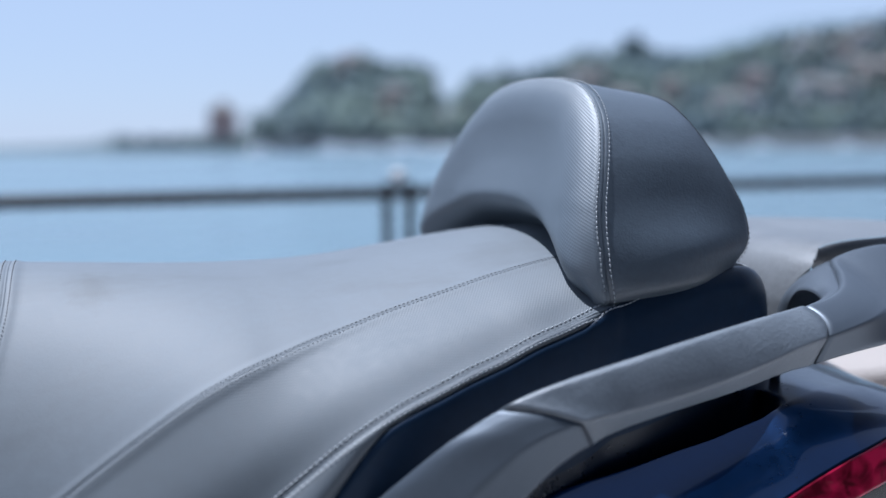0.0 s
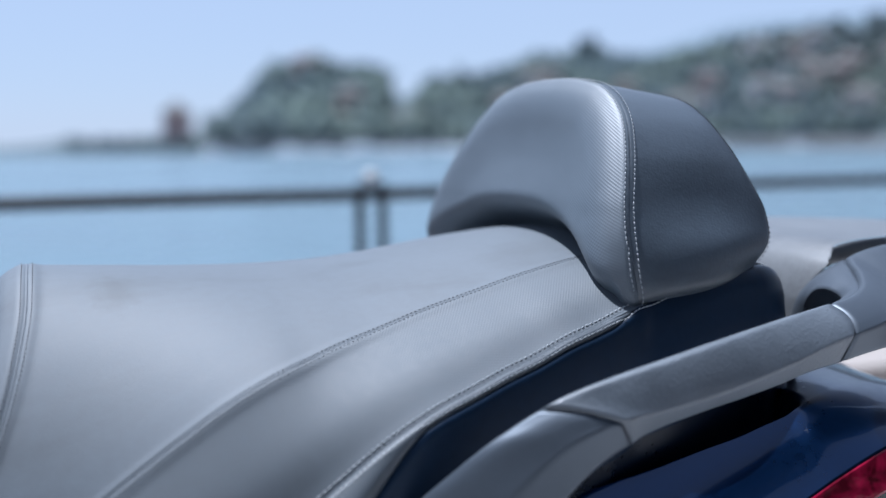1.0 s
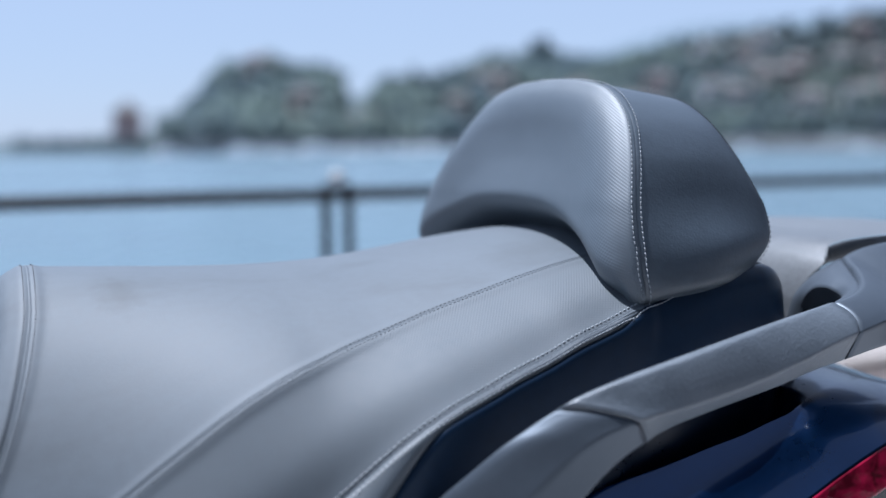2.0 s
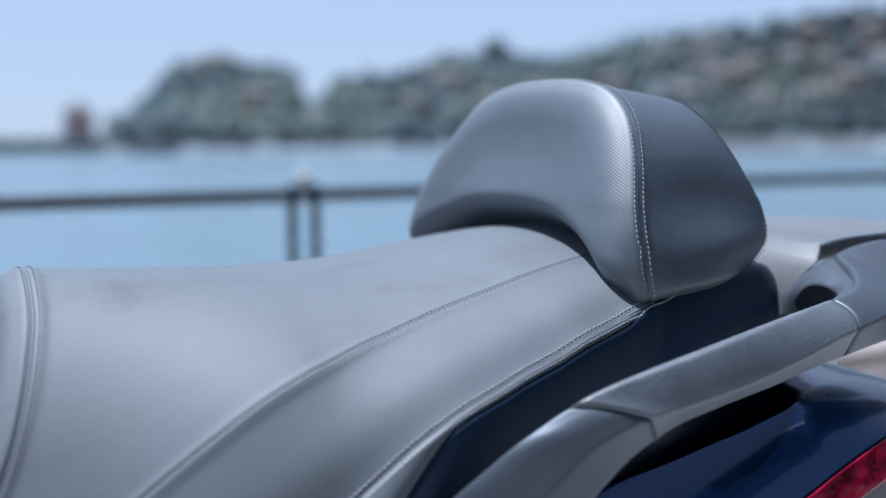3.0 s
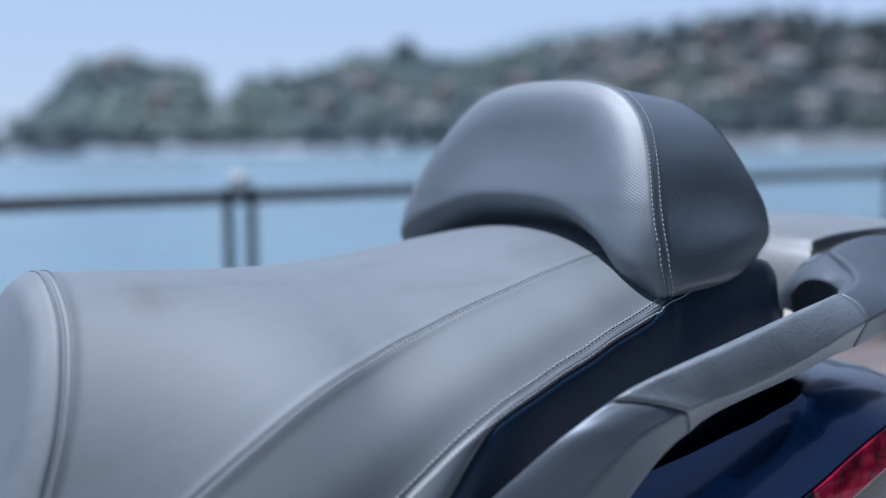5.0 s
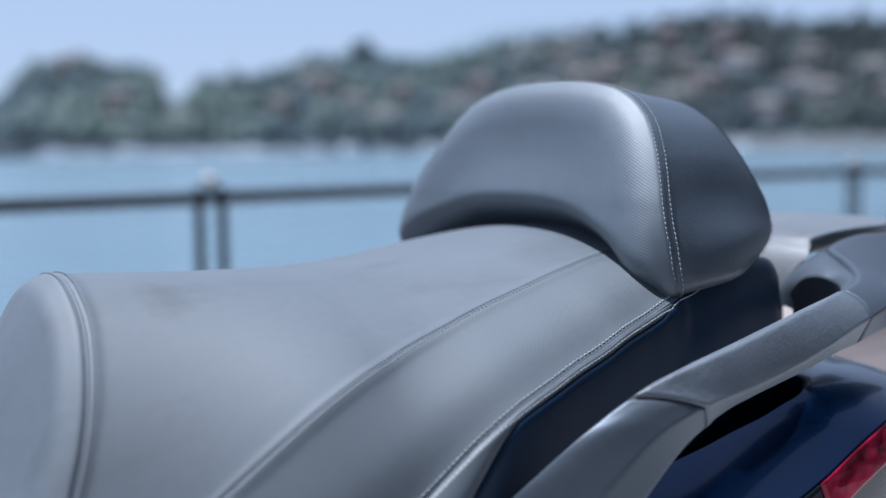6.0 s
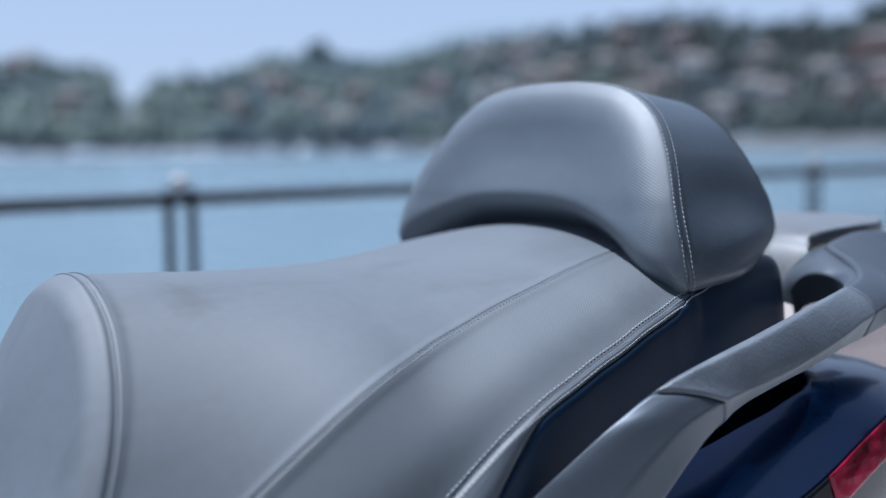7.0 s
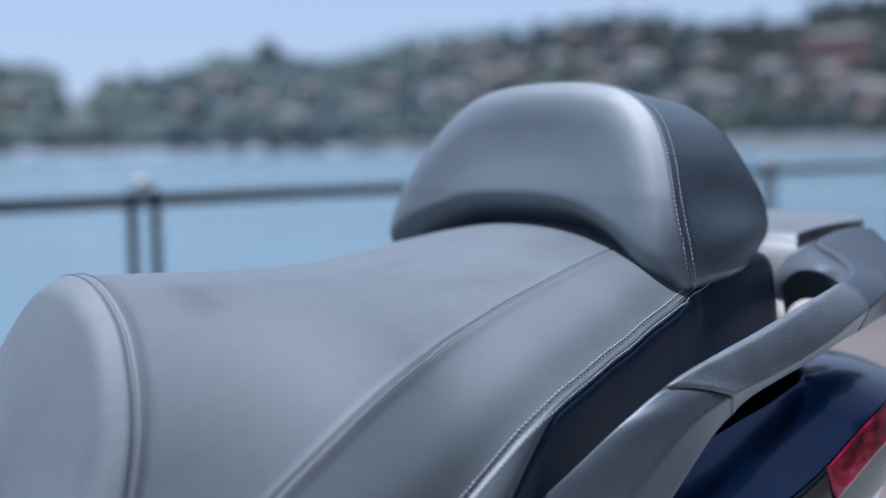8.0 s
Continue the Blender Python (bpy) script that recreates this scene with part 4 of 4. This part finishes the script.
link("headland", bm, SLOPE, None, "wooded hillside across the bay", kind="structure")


bm = bmesh.new()
prev = None
for a in np.linspace(-0.20, 0.95, 180):
    far = 410 + 40 * math.sin(a * 7)
    top_z = 2.4 + 0.5 * noise.noise((a * 40, 0, 9))
    col = [bm.verts.new((r * math.sin(a), r * math.cos(a), z)) for r, z in ((far - 1, -1.9), (far, top_z), (far + 9, top_z), (far + 14, -1.9))]
    if prev:
        for i in range(3):
            bm.faces.new((prev[i], col[i], col[i + 1], prev[i + 1]))
    prev = col
link("quay_far", bm, SHORE, None, "pale stone promenade along the far shore", smooth=False, kind="structure")

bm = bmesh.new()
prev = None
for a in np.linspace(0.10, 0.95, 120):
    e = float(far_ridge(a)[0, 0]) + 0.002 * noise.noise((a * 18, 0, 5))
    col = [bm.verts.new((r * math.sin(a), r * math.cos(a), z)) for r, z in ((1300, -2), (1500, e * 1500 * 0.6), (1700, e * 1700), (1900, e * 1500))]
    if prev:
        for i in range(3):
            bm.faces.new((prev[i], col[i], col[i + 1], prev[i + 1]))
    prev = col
link("backdrop", bm, HAZED_HILL, None, "distant wooded ridge behind the town, blue-grey with painted haze", kind="structure")


rng = random.Random(7)
verts, faces = [], []
ico = bmesh.new()
bmesh.ops.create_icosphere(ico, subdivisions=1, radius=1)
ico.verts.ensure_lookup_table()
ico_v = np.array([v.co[:] for v in ico.verts])
ico_f = [[v.index for v in f.verts] for f in ico.faces]
ico.free()


def slope_place(a, f):
    e = float(ridge(a)[0, 0])
    far = 420 + 40 * math.sin(a * 7)
    rs, fs = (0, 60, 130, 200, 240), (0.006, 0.35, 0.68, 0.93, 1.0)
    d = np.interp(f, fs, rs)
    return Vector(((far + d) * math.sin(a), (far + d) * math.cos(a), max(-1.0, e * f * (far + d))))


def clump(c, r, tall):
    base = len(verts)
    j = np.array([[rng.uniform(0.6, 1.25)] for _ in ico_v])
    for v in ico_v * j:
        verts.append((c.x + v[0] * r, c.y + v[1] * r, c.z + r * tall * (0.6 + v[2])))
    faces.extend([[i + base for i in f] for f in ico_f])


for _ in range(5600):
    a = rng.uniform(-0.315, 0.74)
    f = rng.uniform(0.06, 1.0)
    tall_land = float(ridge(a)[0, 0])
    if tall_land < 0.02:
        f *= 0.3
    if abs(a + 0.027) < 0.0085 and f > 0.5:
        continue
    low_land = 0.4 if tall_land < 0.015 else 1.0
    clump(slope_place(a, f), low_land * rng.choice((1.5, 1.8, 2.2, 2.7, 3.3)), rng.choice((0.8, 1.0, 1.2, 1.6, 2.2)) * (1 - 0.45 * (f > 0.93)))
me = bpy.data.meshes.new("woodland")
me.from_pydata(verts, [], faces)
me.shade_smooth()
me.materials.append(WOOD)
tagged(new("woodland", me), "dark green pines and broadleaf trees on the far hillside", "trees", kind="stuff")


def pine(a, f, h, name="pine_tree"):
    """A tall umbrella pine on the far slope."""
    global verts, faces
    p = slope_place(a, f)
    tree = thing(name, "tall dark green pine on the far hillside", "tree", Matrix.Translation(p))
    part("trunk", tube([(0, 0, -1), (0.3, 0, h * 0.4), (0.2, 0.2, h * 0.8)], [0.6, 0.45, 0.3]), SHORE, tree)
    keep = verts, faces
    verts, faces = [], []
    for _ in range(26):
        k = rng.uniform(0.3, 0.95)
        w = h * 0.30 * (1.2 - abs(k - 0.75))
        clump(Vector((rng.uniform(-w, w), rng.uniform(-w, w), h * k)), rng.uniform(0.10, 0.16) * h, 0.7)
    m = bpy.data.meshes.new("crown")
    m.from_pydata(verts, [], faces)
    m.materials.append(WOOD)
    ob = new("crown", m)
    ob.parent = tree
    verts, faces = keep


for a, f, h in ((0.1315, 0.93, 13), (0.138, 0.93, 10), (-0.041, 0.93, 9), (-0.047, 0.9, 7), (0.252, 0.95, 7), (0.29, 0.93, 7), (0.335, 0.95, 8), (0.372, 0.94, 9), (0.395, 0.94, 9), (0.44, 0.95, 10), (0.462, 0.97, 9), (0.5, 0.95, 8), (0.595, 0.96, 10), (0.62, 0.97, 9), (-0.165, 0.7, 9), (-0.198, 0.8, 9), (-0.190, 0.6, 8), (0.098, 0.95, 6), (-0.152, 0.8, 8),
                (0.365, 0.86, 12), (0.382, 0.82, 11), (0.408, 0.88, 13), (0.425, 0.9, 11), (0.452, 0.84, 12), (0.475, 0.9, 12), (0.53, 0.86, 12), (0.555, 0.9, 12), (0.575, 0.84, 11), (0.61, 0.88, 13), (0.64, 0.9, 12), (0.66, 0.92, 12)):
    pine(a, f, h)


def house(w, d, h, wall_mat, floors, cols):
    ob = thing("house", "plastered villa with a clay tile roof", "house", group="houses on the far hillside")
    bm = bmesh.new()
    box(bm, (-w / 2, -d / 2, -6), (w / 2, d / 2, h))
    part("wall", bm, wall_mat, ob, smooth=False)
    bm = bmesh.new()
    o = 0.6
    v = [bm.verts.new(p) for p in ((-w / 2 - o, -d / 2 - o, h), (w / 2 + o, -d / 2 - o, h), (w / 2 + o, d / 2 + o, h), (-w / 2 - o, d / 2 + o, h), (-w / 4, 0, h + d * 0.28), (w / 4, 0, h + d * 0.28))]
    for f in ((0, 1, 5, 4), (1, 2, 5), (2, 3, 4, 5), (3, 0, 4), (3, 2, 1, 0)):
        bm.faces.new([v[i] for i in f])
    part("roof", bm, TILE, ob, smooth=False)
    for i in range(cols):
        for j in range(floors):
            x = (i + 0.5) / cols * w - w / 2
            z = (j + 0.35) / floors * h
            bm = bmesh.new()
            box(bm, (x - 0.55, -d / 2 - 0.06, z), (x + 0.55, -d / 2 + 0.05, z + 1.5))
            part("window", bm, GLASS, ob, smooth=False)
    return ob


kinds = [house(12, 10, 8, PLASTER["cream"], 2, 4), house(11, 10, 10, PLASTER["pink"], 3, 3), house(14, 10, 7, PLASTER["white"], 2, 5), house(9, 9, 11, PLASTER["ochre"], 3, 3), house(30, 11, 10, PLASTER["brick"], 3, 8)]
spots = [(-0.113, 0.80, 1), (0.2129, 0.30, 0), (0.464, 0.55, 2), (0.10, 0.55, 3), (0.618, 0.62, 4), (0.225, 0.30, 2), (0.2826, 0.42, 2), (0.300, 0.34, 0), (0.338, 0.46, 1), (0.350, 0.54, 1), (0.326, 0.44, 3), (0.507, 0.37, 2),
         (0.526, 0.30, 0), (0.6126, 0.34, 1), (0.58, 0.20, 3), (0.652, 0.16, 1), (0.2756, 0.80, 2), (0.397, 0.78, 1), (0.4555, 0.58, 2), (0.412, 0.50, 3), (0.385, 0.60, 0), (0.43, 0.36, 1), (0.36, 0.25, 0), (0.305, 0.70, 3), (0.32, 0.82, 2),
         (0.085, 0.62, 0), (0.06, 0.30, 3), (-0.02, 0.20, 0), (-0.075, 0.35, 3), (0.15, 0.16, 0), (0.48, 0.16, 0), (0.165, 0.42, 3), (0.69, 0.6, 1), (0.235, 0.48, 1), (0.315, 0.58, 0), (0.40, 0.30, 2), (0.445, 0.74, 1), (0.515, 0.58, 3), (0.565, 0.50, 2), (0.635, 0.28, 2), (0.125, 0.34, 0)]
for i, (a, f, k) in enumerate(spots):
    p = slope_place(a, f)
    m = Matrix.Translation(p) @ Matrix.Rotation(-a + rng.uniform(-0.5, 0.5), 4, "Z")
    if kinds[k].matrix_basis.translation.length == 0:
        kinds[k].matrix_basis = m
    else:
        copy_thing(kinds[k], m)
tower = thing("tower", "reddish plastered tower house at the point of the headland", "tower", Matrix.Translation(slope_place(-0.2235, 0.1)))
bm = bmesh.new()
box(bm, (-4.0, -4, -3), (4.0, 4, 12))
part("wall", bm, PLASTER["pink"], tower, smooth=False)
bm = bmesh.new()
bmesh.ops.create_cone(bm, segments=4, radius1=6.5, radius2=0.2, depth=4, cap_ends=True, matrix=Matrix.Translation((0, 0, 14)) @ Matrix.Rotation(radians(45), 4, "Z"))
part("roof", bm, TILE, tower, smooth=False)


def boat():
    ob = thing("boat", "white moored motor yacht on the bay", "boat", group="moored boats along the far shore")
    P = []
    for x in np.linspace(-4.5, 5.0, 15):
        w = 1.5 * max(0.02, 1 - max(0, (x + 0.5) / 5.5) ** 2.2)
        P.append([(x, y * w, z) for y, z in ((-1, 1.1 + 0.05 * x), (-0.9, 0.3), (-0.4, -0.3), (0.4, -0.3), (0.9, 0.3), (1, 1.1 + 0.05 * x), (0, 1.15 + 0.05 * x))])
    part("hull", grid_mesh(np.array(P), closed_v=True, uv=False), HULL, ob)
    bm = bmesh.new()
    vs = box(bm, (-2.5, -1.0, 1.0), (1.8, 1.0, 2.5))
    for v in vs:
        if v.co.z > 2:
            v.co.x *= 0.7
            v.co.y *= 0.8
    part("cabin", bm, HULL, ob, smooth=False)
    part("mast", tube([(0, 0, 2.4), (0, 0, 8.0)], 0.06), HULL, ob)
    return ob


first = boat()
places = [(-0.1935, 300), (-0.136, 330), (-0.129, 352), (-0.112, 372), (-0.098, 360), (-0.0743, 350), (-0.0643, 335), (-0.052, 372), (-0.036, 350), (-0.022, 378), (-0.008, 360), (0.008, 372), (0.020, 350), (0.034, 345), (0.047, 378), (0.065, 385), (0.088, 380), (0.12, 400), (0.15, 408), (0.19, 410), (0.24, 420), (0.31, 424), (0.40, 410), (0.46, 405), (0.53, 400), (0.60, 395)]
for i, (a, r) in enumerate(places):
    m = Matrix.Translation((r * math.sin(a), r * math.cos(a), -1.5)) @ Matrix.Rotation(-a + rng.uniform(-0.6, 0.6), 4, "Z") @ Matrix.Scale(rng.uniform(0.8, 1.3), 4)
    if i == 0:
        first.matrix_basis = m
    else:
        copy_thing(first, m)
